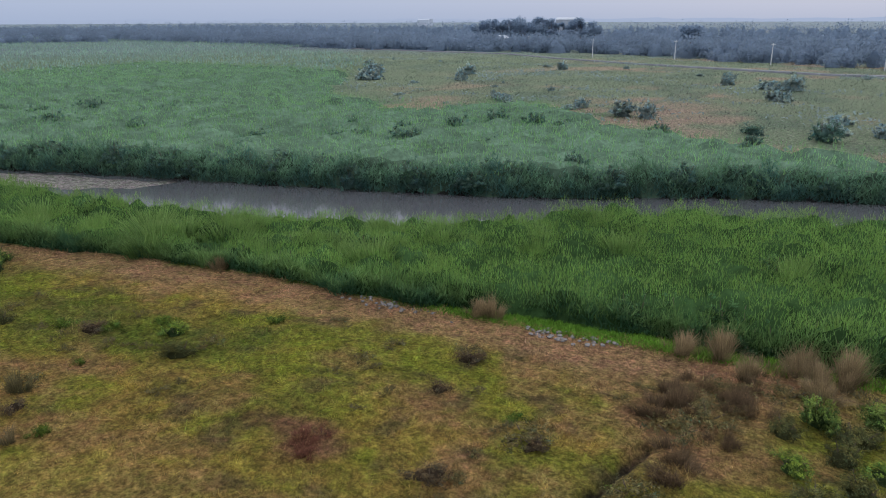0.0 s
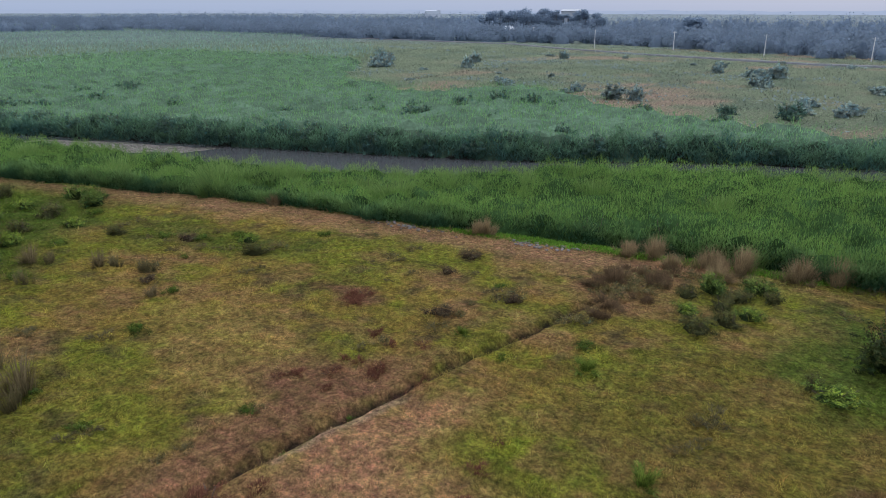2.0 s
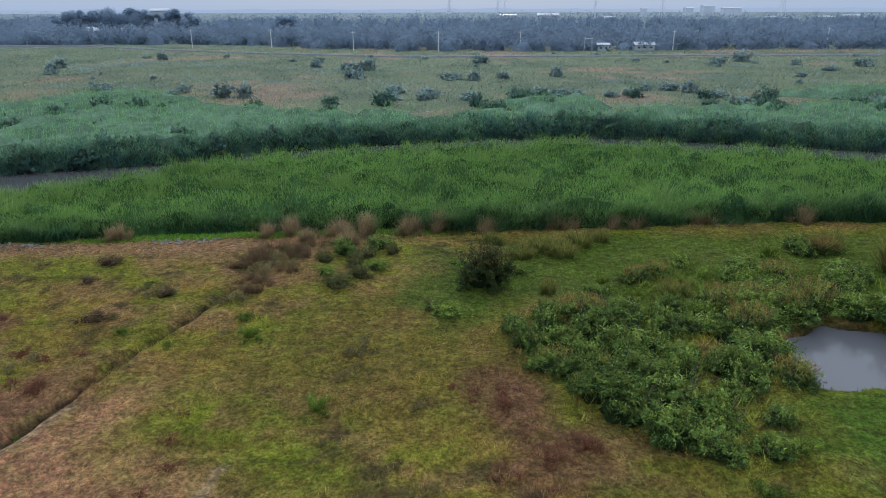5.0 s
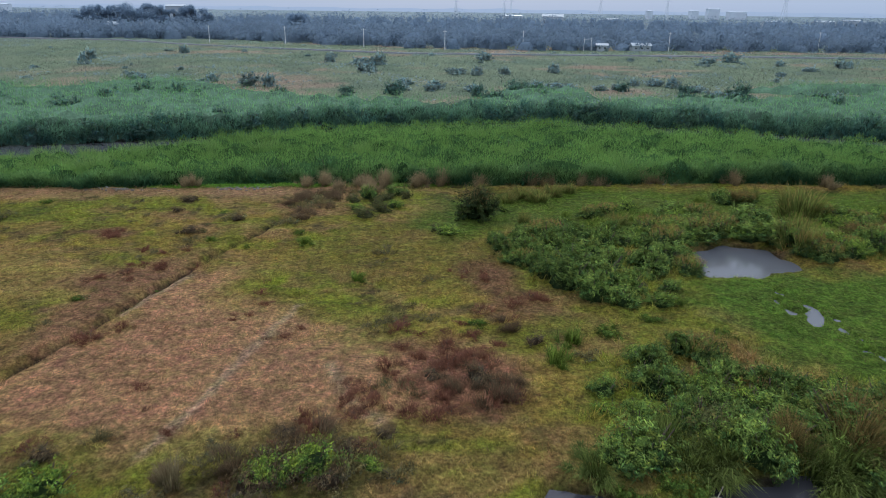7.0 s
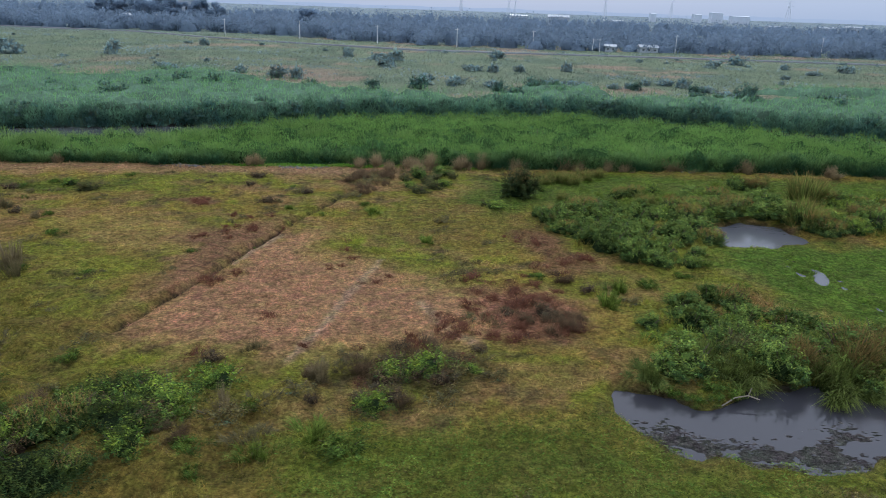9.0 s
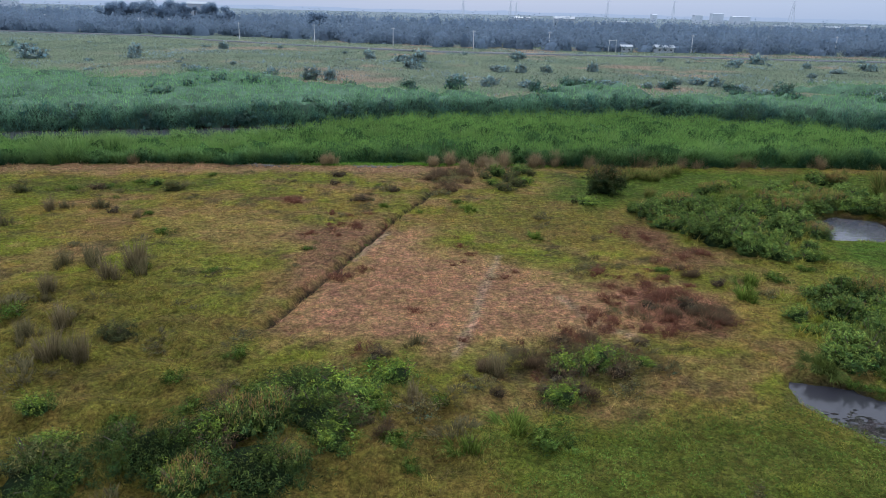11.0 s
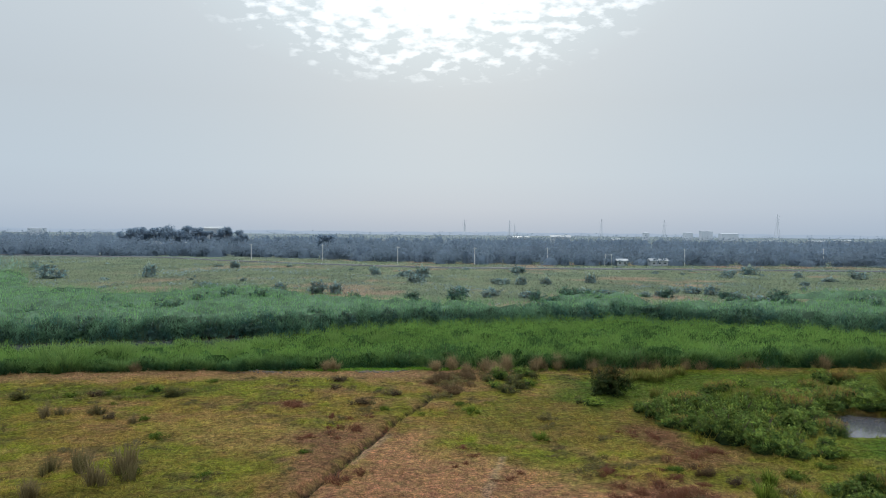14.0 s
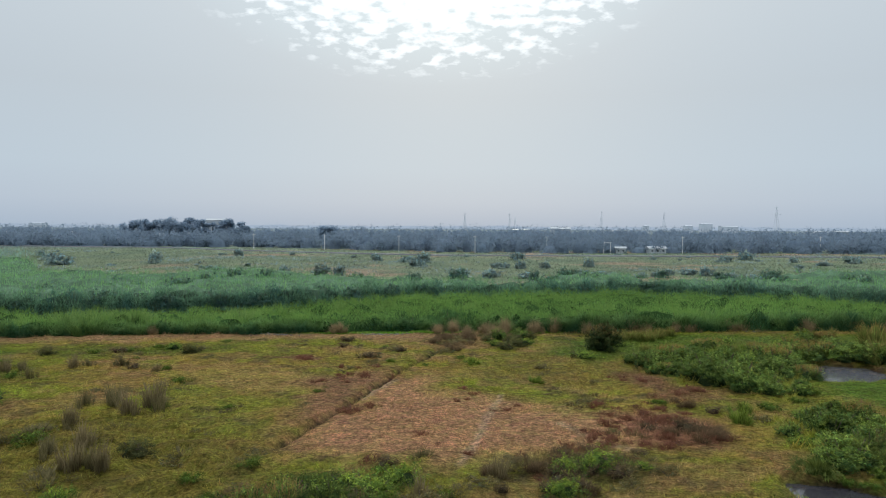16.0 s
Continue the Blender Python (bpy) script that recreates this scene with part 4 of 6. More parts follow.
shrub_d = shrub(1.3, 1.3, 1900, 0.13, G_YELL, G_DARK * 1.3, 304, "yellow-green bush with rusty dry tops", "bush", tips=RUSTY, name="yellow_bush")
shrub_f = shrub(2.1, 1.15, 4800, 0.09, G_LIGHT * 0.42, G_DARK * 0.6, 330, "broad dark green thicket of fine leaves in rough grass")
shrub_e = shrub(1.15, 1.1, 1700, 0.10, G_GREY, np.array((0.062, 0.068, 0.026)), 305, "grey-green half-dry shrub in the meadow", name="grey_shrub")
low_a = shrub(1.0, 0.38, 750, 0.11, np.array((0.150, 0.215, 0.034)), np.array((0.065, 0.100, 0.018)), 306, "low creeping green plant cushion in the grass", "low plant", name="low_plant", stems=3)
mound = shrub(0.95, 0.62, 1100, 0.08, np.array((0.200, 0.150, 0.075)), np.array((0.080, 0.056, 0.034)), 309, "brown and olive mound of withered weeds", "weed", name="weed_mound", stems=3)
low_b = shrub(0.95, 0.34, 700, 0.10, np.array((0.235, 0.205, 0.080)), np.array((0.125, 0.105, 0.045)), 307, "low brown withered weed cushion in the grass", "weed", name="withered_weed", stems=3)
low_c = shrub(0.9, 0.42, 750, 0.07, WINE * 1.5, WINE * 0.9, 308, "low dark red withered weed in dry grass", "weed", name="red_weed", stems=3)
dry_a = tussock(0.52, 1.4, 460, HAY, STRAW, 311, "tall clump of straw-brown dry grass stalks", width=0.014, lean=0.34, spread=0.95)
dry_b = tussock(0.46, 1.2, 400, OLD, HAY * 1.25, 312, "upright clump of grey-brown dry grass", width=0.014, lean=0.30, spread=0.95)
dry_c = tussock(0.9, 0.5, 520, OLD, HAY * 1.15, 313, "low spreading clump of brown dry grass", lean=0.8, spread=1.0, width=0.025)
dry_d = tussock(0.95, 0.55, 560, WINE, WINE * 1.6, 314, "low spreading clump of wine-red dry weeds", lean=0.7, spread=1.0, width=0.025)
plume = tussock(0.85, 1.7, 950, np.array((0.150, 0.200, 0.045)), RUSTY * 1.1, 315, "tall green grass clump with orange seed heads", width=0.03, lean=0.5, droop=0.6, spread=0.95, mid_tip=0.12)
edge_plume = tussock(0.75, 1.4, 1900, np.array((0.185, 0.150, 0.075)), np.array((0.385, 0.290, 0.165)), 319, "pale straw-coloured plumes of tall dry grass", width=0.010, lean=0.55, spread=1.0)
big_plume = tussock(1.5, 2.3, 3400, np.array((0.066, 0.092, 0.028)), RUSTY * 1.1, 317, "large drooping clump of tall grass with orange-brown plumes", width=0.028, lean=0.62, droop=0.7, spread=0.9, mid_tip=0.28)
reed_dark = shrub(1.25, 2.15, 2300, 0.13, np.array((0.095, 0.180, 0.066)), np.array((0.034, 0.080, 0.036)), 321, "dark leafy shrub crowded by reeds", name="reed_shrub")
reed_pale = tussock(1.1, 2.45, 1300, np.array((0.085, 0.180, 0.050)), np.array((0.215, 0.325, 0.095)), 322, "pale green clump of taller reeds", M_reed, width=0.04, lean=0.42, droop=0.5, spread=1.0, category="reeds", name="reed_clump")
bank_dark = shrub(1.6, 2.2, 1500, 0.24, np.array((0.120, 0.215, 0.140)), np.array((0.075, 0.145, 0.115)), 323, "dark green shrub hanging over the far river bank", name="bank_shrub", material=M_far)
brown_t = tussock(0.95, 0.75, 1700, np.array((0.090, 0.064, 0.036)), np.array((0.215, 0.150, 0.085)), 318, "dark brown withered stalks in rough grass", width=0.010, lean=0.75, spread=1.0)
skirt = tussock(1.05, 1.5, 2600, np.array((0.050, 0.080, 0.020)), np.array((0.215, 0.255, 0.055)), 324, "drooping green grass clump hanging over the water", M_grass, width=0.026, lean=0.8, droop=1.1, spread=0.9, mid_tip=0.35)
green_t = tussock(0.8, 0.95, 700, LUSH * 0.9, G_YELL, 316, "arching clump of fresh green grass", M_grass, width=0.025, lean=0.7, droop=0.8, spread=0.9)

# the round bush in the middle of the meadow
big = shrub(1.75, 2.4, 5200, 0.15, np.array((0.070, 0.072, 0.026)), G_DARK * 0.75, 320, "large round dark bush with rusty dried top", "bush", tips=RUSTY * 0.9, name="round_bush", stems=8)
big.matrix_basis = pose(7.4, 48.7, 0.0)

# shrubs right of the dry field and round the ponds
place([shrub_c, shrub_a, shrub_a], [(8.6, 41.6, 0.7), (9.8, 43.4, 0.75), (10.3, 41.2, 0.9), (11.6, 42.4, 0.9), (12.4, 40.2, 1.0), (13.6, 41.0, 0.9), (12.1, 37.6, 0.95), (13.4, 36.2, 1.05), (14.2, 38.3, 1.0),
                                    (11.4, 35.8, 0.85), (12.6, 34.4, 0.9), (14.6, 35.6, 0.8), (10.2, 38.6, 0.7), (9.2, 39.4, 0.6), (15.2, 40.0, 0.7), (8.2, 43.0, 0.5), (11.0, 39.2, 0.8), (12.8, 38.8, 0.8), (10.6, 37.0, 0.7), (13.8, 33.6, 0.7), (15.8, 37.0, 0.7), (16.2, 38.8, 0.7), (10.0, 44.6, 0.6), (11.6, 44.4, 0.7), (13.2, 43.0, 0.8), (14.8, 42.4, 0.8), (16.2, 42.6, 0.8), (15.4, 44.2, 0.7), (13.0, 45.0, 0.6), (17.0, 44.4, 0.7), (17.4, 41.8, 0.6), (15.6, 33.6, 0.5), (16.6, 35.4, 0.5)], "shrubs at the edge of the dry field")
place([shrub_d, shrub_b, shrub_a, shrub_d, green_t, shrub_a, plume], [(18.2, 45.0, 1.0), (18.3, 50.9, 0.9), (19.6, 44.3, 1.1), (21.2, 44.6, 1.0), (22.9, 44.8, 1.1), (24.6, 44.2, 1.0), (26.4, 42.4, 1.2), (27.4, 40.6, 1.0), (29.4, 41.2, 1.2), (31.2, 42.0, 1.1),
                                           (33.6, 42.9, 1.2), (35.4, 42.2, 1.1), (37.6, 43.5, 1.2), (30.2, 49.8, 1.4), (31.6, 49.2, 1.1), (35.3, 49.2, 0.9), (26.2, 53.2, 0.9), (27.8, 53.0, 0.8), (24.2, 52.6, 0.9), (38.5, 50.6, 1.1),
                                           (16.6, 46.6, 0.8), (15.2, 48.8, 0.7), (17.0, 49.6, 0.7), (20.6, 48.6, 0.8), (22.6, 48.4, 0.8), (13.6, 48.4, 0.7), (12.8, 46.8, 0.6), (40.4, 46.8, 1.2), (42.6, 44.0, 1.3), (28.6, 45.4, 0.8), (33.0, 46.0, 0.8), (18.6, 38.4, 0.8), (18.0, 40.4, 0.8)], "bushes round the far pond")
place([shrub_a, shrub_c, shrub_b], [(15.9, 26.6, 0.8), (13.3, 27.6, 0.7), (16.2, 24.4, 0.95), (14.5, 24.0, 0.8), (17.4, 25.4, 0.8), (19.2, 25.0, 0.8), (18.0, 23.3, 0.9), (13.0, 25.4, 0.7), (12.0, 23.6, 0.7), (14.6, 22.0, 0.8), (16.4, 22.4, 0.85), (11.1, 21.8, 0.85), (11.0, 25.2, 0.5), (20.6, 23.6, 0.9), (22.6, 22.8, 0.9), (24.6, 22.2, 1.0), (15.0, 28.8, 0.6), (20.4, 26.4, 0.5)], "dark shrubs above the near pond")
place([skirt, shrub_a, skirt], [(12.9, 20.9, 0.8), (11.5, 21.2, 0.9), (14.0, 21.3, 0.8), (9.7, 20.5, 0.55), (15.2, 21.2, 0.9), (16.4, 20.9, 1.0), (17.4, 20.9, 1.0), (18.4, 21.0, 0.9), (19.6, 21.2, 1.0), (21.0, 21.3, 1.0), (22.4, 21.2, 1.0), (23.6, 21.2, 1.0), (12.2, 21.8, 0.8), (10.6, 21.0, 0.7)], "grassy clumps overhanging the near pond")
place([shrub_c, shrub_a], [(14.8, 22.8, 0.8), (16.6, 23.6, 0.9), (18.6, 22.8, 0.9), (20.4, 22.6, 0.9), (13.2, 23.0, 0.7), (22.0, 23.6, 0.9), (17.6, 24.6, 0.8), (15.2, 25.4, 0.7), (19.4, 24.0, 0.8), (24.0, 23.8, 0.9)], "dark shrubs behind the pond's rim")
place([low_a], [(11.0, 19.1, 0.55), (11.8, 19.1, 0.55), (12.5, 19.5, 0.6), (10.4, 19.7, 0.6), (11.9, 19.9, 0.7), (13.0, 20.2, 0.6)], "bright low plants on the pond's tongue of land")
place([skirt, green_t, big_plume, plume], [(18.4, 21.4, 0.8), (17.8, 21.8, 0.9), (20.6, 21.6, 0.85), (19.8, 21.9, 0.9), (21.8, 21.8, 0.9), (24.2, 23.4, 0.9)], "rusty grass clumps by the near pond")
place([green_t], [(16.8, 15.7, 0.5), (18.4, 16.6, 0.5), (19.6, 17.0, 0.6), (20.4, 17.4, 0.5), (17.4, 14.8, 0.4), (21.6, 18.0, 0.6), (23.0, 19.4, 0.6), (22.4, 17.0, 0.5), (19.2, 15.4, 0.4), (20.6, 15.8, 0.6), (21.8, 16.4, 0.7), (23.4, 17.4, 0.8), (22.2, 15.0, 0.6), (17.8, 13.8, 0.5), (24.4, 18.6, 0.8), (15.6, 14.4, 0.4), (19.8, 13.8, 0.6), (24.8, 16.0, 0.8), (20.9, 18.4, 0.5), (23.6, 20.4, 0.7)], "grass tufts on the near pond's shore")
place([shrub_e, shrub_b], [(-0.2, 48.4, 0.7), (5.3, 44.8, 0.8), (0.9, 49.6, 0.6), (-1.0, 50.2, 0.6), (0.4, 51.6, 0.7), (1.6, 51.0, 0.6), (4.6, 45.6, 0.5), (9.4, 50.2, 0.5)], "meadow shrubs near the round bush")
place([edge_plume, edge_plume, dry_c], [(-5.8, 57.2, 0.8), (-4.2, 57.6, 0.9), (-2.4, 57.2, 1.1), (-1.2, 57.8, 1.0), (0.4, 57.4, 1.1), (1.9, 57.8, 0.9), (3.4, 57.6, 1.1), (5.0, 58.0, 1.1), (10.6, 58.2, 1.0), (12.4, 58.4, 1.1), (14.0, 58.6, 0.9), (20.4, 59.2, 1.1), (22.0, 59.4, 1.1), (23.6, 59.4, 1.2),
                              (25.2, 59.2, 0.9), (29.1, 58.9, 0.9), (36.9, 58.4, 1.0), (41.2, 58.4, 0.8), (-3.0, 56.0, 0.7), (-0.4, 55.6, 0.7), (1.2, 56.2, 0.8), (-14.6, 56.6, 0.8), (-15.2, 56.3, 0.7), (6.6, 57.6, 0.9), (8.0, 57.8, 1.0), (-0.6, 56.8, 0.9), (2.6, 56.8, 0.9), (16.4, 58.2, 0.9), (18.2, 58.4, 0.8), (-28.4, 55.6, 0.7), (-31.0, 55.0, 0.7)], "dry grass clumps along the reed edge", size=1.0)
place([brown_t, brown_t, low_b], [(-5.5, 53.0, 1.0), (-4.9, 52.2, 1.1), (-3.9, 52.1, 1.1), (-3.4, 53.4, 1.0), (-2.8, 55.0, 1.0), (-3.6, 54.4, 1.1), (-4.1, 47.9, 0.9), (-4.4, 49.2, 1.0), (-4.8, 50.6, 1.0), (-5.6, 51.6, 0.9), (-2.4, 53.2, 0.9), (-1.6, 55.2, 0.9), (-4.6, 54.6, 0.9), (-3.2, 50.8, 0.8), (-5.2, 46.6, 0.8)], "brown withered stalks at the field's corner")
place([shrub_e, shrub_a], [(-1.4, 52.4, 0.65), (-0.4, 53.8, 0.7), (0.8, 53.0, 0.65), (1.6, 54.6, 0.6), (2.4, 53.4, 0.55)], "dull green shrubs at the field's corner")
place([big_plume], [(18.5, 21.8, 0.85), (20.8, 21.5, 0.9), (22.6, 22.0, 0.85), (16.2, 21.6, 0.6), (-44.5, 29.0, 0.95), (-43.2, 31.2, 0.9), (-42.2, 32.8, 1.05), (-41.5, 35.5, 1.1), (-41.9, 34.2, 0.9), (-39.8, 38.4, 1.05), (27.5, 53.2, 0.55), (31.6, 43.6, 0.7), (36.4, 44.6, 0.8), (39.6, 45.0, 0.8), (33.8, 44.4, 0.7)], "orange-plumed grass clumps")
place([plume], [(9.8, 52.8, 0.6), (11.2, 54.0, 0.7), (12.2, 52.6, 0.6), (13.6, 54.6, 0.7), (15.0, 55.4, 0.6), (8.4, 55.4, 0.5), (28.8, 54.4, 0.7), (10.6, 47.4, 0.5)], "rusty grass clumps in the green flat")

# shrubs and taller clumps that break up the reeds
gr = np.random.default_rng(83)
front, mid, tops, bank, marsh = [], [], [], [], []
for _ in range(90):
    px = float(gr.uniform(-72, 58))
    front.append((px, float(np.interp(px, *EDGE)) + float(gr.uniform(1.2, 3.6)) + 1.2 * (-19 < px < 4), float(gr.uniform(0.55, 0.95))))
    px = float(gr.uniform(-66, 60))
    e0, n0 = float(np.interp(px, *EDGE)) + 3.5, float(np.interp(px, *NEAR)) - 1.5
    mid.append((px, float(gr.uniform(e0, n0)), float(gr.uniform(0.7, 1.05))))
    tops.append((px + 1.5, float(gr.uniform(e0 - 1.5, n0)), float(gr.uniform(0.75, 1.05))))
    px = float(gr.uniform(-170, 80))
    bank.append((px, float(np.interp(px, *FAR)) + float(gr.uniform(0.3, 3.0)), float(gr.uniform(0.7, 1.1))))
    px = float(gr.uniform(-150, 80))
    marsh.append((px, float(np.interp(px, *FAR)) + float(gr.uniform(6, 40)), float(gr.uniform(0.7, 1.15))))
place([reed_dark], front, "shrubs along the front of the reeds")
place([reed_dark], mid[:55], "shrubs within the reeds")
place([reed_pale], tops, "taller reed clumps")
place([bank_dark], bank, "shrubs of the far bank")
place([bank_dark], marsh[:70], "shrubs scattered over the marsh")
place([mound, low_b], [(-13.4, 51.9, 0.8), (-17.5, 49.9, 0.7), (-13.3, 49.2, 0.7), (-9.2, 47.9, 0.9), (-10.8, 44.2, 0.9), (-24.4, 48.0, 0.8), (-30.1, 46.2, 0.8), (-27.8, 41.7, 0.7), (-26.3, 40.4, 0.6), (-17.0, 51.7, 0.6), (-8.6, 47.4, 0.6), (-10.2, 44.6, 0.6)], "dark weed mounds in the meadow")
place([shrub_c, shrub_a], [(-43.6, 23.5, 1.2), (-44.9, 20.2, 1.25), (-42.9, 19.0, 1.1), (-44.2, 21.8, 1.2), (-43.0, 25.0, 1.0), (-45.4, 18.4, 1.1)], "dark bushes of the rough ground")

# smaller bushes that close the gaps of the thickets
gf = np.random.default_rng(81)
for zone, count, kinds, group in ((HERBS[2], 60, [shrub_b, shrub_d, shrub_a, green_t], "small bushes round the far pond"), (HERBS[0], 16, [shrub_b, shrub_a, shrub_d], "small bushes at the field's edge"), (HERBS[1], 22, [shrub_b, shrub_d, shrub_a, shrub_e], "small bushes above the near pond")):
    xs, ys = np.array([p[0] for p in zone]), np.array([p[1] for p in zone])
    fill = []
    while len(fill) < count:
        px, py = float(gf.uniform(xs.min(), xs.max())), float(gf.uniform(ys.min(), ys.max()))
        here = np.array([px]), np.array([py])
        if inside(*here, zone)[0] > 0.2 and inside(*here, POND_A)[0] < -0.6 and inside(*here, POND_B)[0] < -0.5:
            fill.append((px, py, float(gf.uniform(0.55, 1.05))))
    place(kinds, fill, group)
place([shrub_d, shrub_b, shrub_a], [(18.6, 42.6, 1.0), (19.6, 43.6, 1.1), (21.0, 44.4, 1.1), (22.6, 44.9, 1.2), (24.2, 44.2, 1.1), (26.2, 43.2, 1.2), (26.6, 41.2, 1.1), (28.0, 42.4, 1.2), (18.2, 40.2, 0.9)], "bushes at the far pond's edge")

# dry clumps and weeds in the meadow
place([dry_b, dry_a], [(-23.2, 30.4, 1.1), (-20.8, 30.4, 1.1), (-20.3, 29.9, 0.9), (-21.4, 28.6, 0.95), (-24.6, 30.2, 0.9), (-23.6, 26.9, 0.85), (-27.4, 41.2, 0.85), (-30.4, 40.4, 0.9), (-19.2, 20.3, 1.0), (-18.6, 19.9, 0.8), (-21.8, 21.5, 0.8), (-3.1, 19.6, 0.95), (-6.3, 21.9, 0.65), (-6.0, 17.4, 0.85), (-31.2, 36.8, 0.8),
                       (-24.2, 38.9, 0.6), (-33.4, 39.6, 0.9), (-34.2, 38.8, 0.8), (-29.6, 40.9, 0.6), (-20.9, 22.9, 0.9), (-21.6, 21.9, 0.8), (-20.0, 20.2, 0.9), (-23.4, 26.2, 0.6), (-37.2, 27.2, 0.9), (-35.8, 28.0, 0.8), (-37.4, 16.6, 1.0), (-38.2, 18.4, 1.0), (-36.2, 17.6, 0.9), (-40.0, 19.0, 0.9)], "tall dry grass clumps in the meadow", size=1.05)
place([low_b, dry_c, dry_c], loose([(-15.8, 30.1, 0.8), (-13.2, 30.4, 0.6), (-8.9, 47.6, 0.7), (-13.5, 52.2, 0.8), (-10.6, 43.4, 0.8), (-11.8, 49.4, 0.6), (-6.8, 52.8, 0.7), (-4.4, 51.2, 0.9), (-3.4, 54.0, 0.9), (-2.6, 52.4, 0.7), (-4.6, 53.6, 0.9), (-12.0, 40.2, 0.6), (-16.6, 49.2, 0.6), (-20.2, 52.6, 0.6), (-15.0, 46.8, 0.5), (2.2, 41.4, 0.9), (0.8, 40.6, 0.7), (1.8, 40.0, 0.7), (4.2, 36.8, 0.6),
                       (-1.2, 17.4, 1.0), (0.2, 18.6, 1.0), (1.6, 20.6, 1.1), (2.8, 21.0, 0.9), (-0.4, 20.4, 0.9), (0.6, 21.4, 0.9), (-1.8, 21.2, 0.9), (-2.8, 20.8, 0.8), (-16.2, 22.0, 0.9), (-14.0, 21.8, 0.7), (-21.0, 24.8, 0.8), (-17.2, 25.6, 0.7), (-12.4, 33.8, 0.5), (-25.6, 33.4, 0.7), (-22.2, 44.0, 0.6), (-26.8, 46.2, 0.7), (-30.2, 47.8, 0.7), (3.2, 25.6, 0.7), (2.0, 30.4, 0.8), (0.2, 33.6, 0.6), (3.0, 33.2, 0.8), (4.8, 31.4, 0.8)], 2, 0.5, 0.65, 72), "withered weeds in the meadow")
place([low_c, dry_d, dry_d], loose([(5.0, 26.6, 1.0), (6.2, 27.4, 1.1), (6.8, 25.6, 1.1), (5.8, 24.8, 1.0), (4.6, 28.2, 0.9), (4.0, 25.2, 0.8), (7.2, 26.8, 0.8), (3.4, 27.2, 0.8), (5.4, 29.4, 0.9), (6.6, 28.6, 0.8), (2.2, 25.0, 0.8), (1.4, 23.0, 0.9), (0.2, 22.6, 0.8), (2.8, 22.8, 0.8), (-0.8, 22.8, 0.7), (-8.8, 30.1, 0.9), (-9.4, 38.8, 0.9), (-10.4, 38.6, 0.9), (-11.6, 37.4, 0.7), (-12.6, 36.4, 0.7),
                       (8.2, 33.4, 0.8), (9.2, 34.6, 0.8), (7.2, 36.8, 0.7), (6.0, 38.2, 0.7), (-16.0, 44.0, 0.8), (-15.2, 43.6, 0.7), (4.2, 29.8, 0.8), (3.2, 31.0, 0.9), (-10.8, 40.4, 0.6), (-2.0, 30.4, 0.6), (-4.4, 32.6, 0.5), (-4.6, 24.0, 0.6), (-3.6, 34.2, 0.7)], 3, 0.8, 0.62, 71), "wine-red weeds in the dry field")
g6 = np.random.default_rng(66)
along = []
for (ax, ay), (bx, by) in zip(DITCH[:-1], DITCH[1:]):
    along += [(ax + (bx - ax) * u + float(g6.normal(0, 0.12)), ay + (by - ay) * u, float(g6.uniform(0.25, 0.5))) for u in (0.1, 0.35, 0.6, 0.85)]
place([low_b, brown_t, low_a, low_c], along, "weeds growing in the ditch", 0.15)
place([mound, brown_t, mound, low_b, mound, shrub_b, low_c], loose([(0.5, 21.8, 0.8), (1.0, 19.4, 0.9), (-0.4, 19.0, 0.8), (1.8, 20.4, 0.9), (-1.7, 17.4, 0.6), (-3.4, 19.6, 0.7), (2.4, 21.6, 0.7), (-1.2, 20.8, 0.8), (0.6, 20.4, 0.9)], 3, 0.6, 0.85, 73), "brown weeds before the dry field")
place([brown_t, shrub_d, mound, dry_c, mound, shrub_b], loose([(-10.4, 17.2, 0.9), (-12.6, 15.4, 1.0), (-8.8, 17.6, 0.8), (-14.6, 14.0, 1.0), (-9.6, 14.8, 0.9)], 4, 1.2, 0.85, 74), "mixed growth among the front thickets")
place([brown_t, mound, low_c], [(5.7, 25.3, 0.8), (6.4, 26.2, 0.9), (5.2, 27.4, 0.8), (6.8, 24.8, 0.8), (4.6, 26.4, 0.7), (2.1, 25.4, 0.6), (7.4, 25.8, 0.7), (-7.6, 20.9, 0.7), (-8.2, 21.4, 0.7), (8.0, 31.0, 0.7), (9.0, 29.4, 0.6)], "dark stalks in the dry field")
place([shrub_f], [(-10.2, 18.4, 0.8), (-11.6, 16.0, 1.0), (-9.0, 16.4, 0.8), (-13.8, 14.4, 1.0), (-10.6, 13.6, 0.9), (-16.4, 13.0, 0.9)], "dark thickets of the front meadow")
place([low_a, shrub_b], [(-9.9, 19.2, 1.0), (-8.4, 18.6, 1.1), (-7.2, 17.0, 0.9), (-9.4, 17.2, 0.8), (-11.0, 16.2, 0.9), (-12.4, 15.2, 0.75), (-13.6, 16.6, 0.7), (-8.5, 15.2, 0.9), (-10.4, 14.0, 0.7), (-12.8, 13.2, 0.7), (-15.4, 15.6, 0.9), (-17.0, 14.4, 0.7), (-11.6, 18.2, 0.8), (-6.8, 19.6, 0.8), (-14.6, 18.4, 0.6), (-18.4, 16.4, 0.7), (-7.6, 20.4, 0.5), (-15.8, 12.6, 0.7), (-6.4, 15.0, 0.7), (-20.2, 14.6, 0.7), (-22.8, 16.2, 0.7)], "green undergrowth of the front meadow")
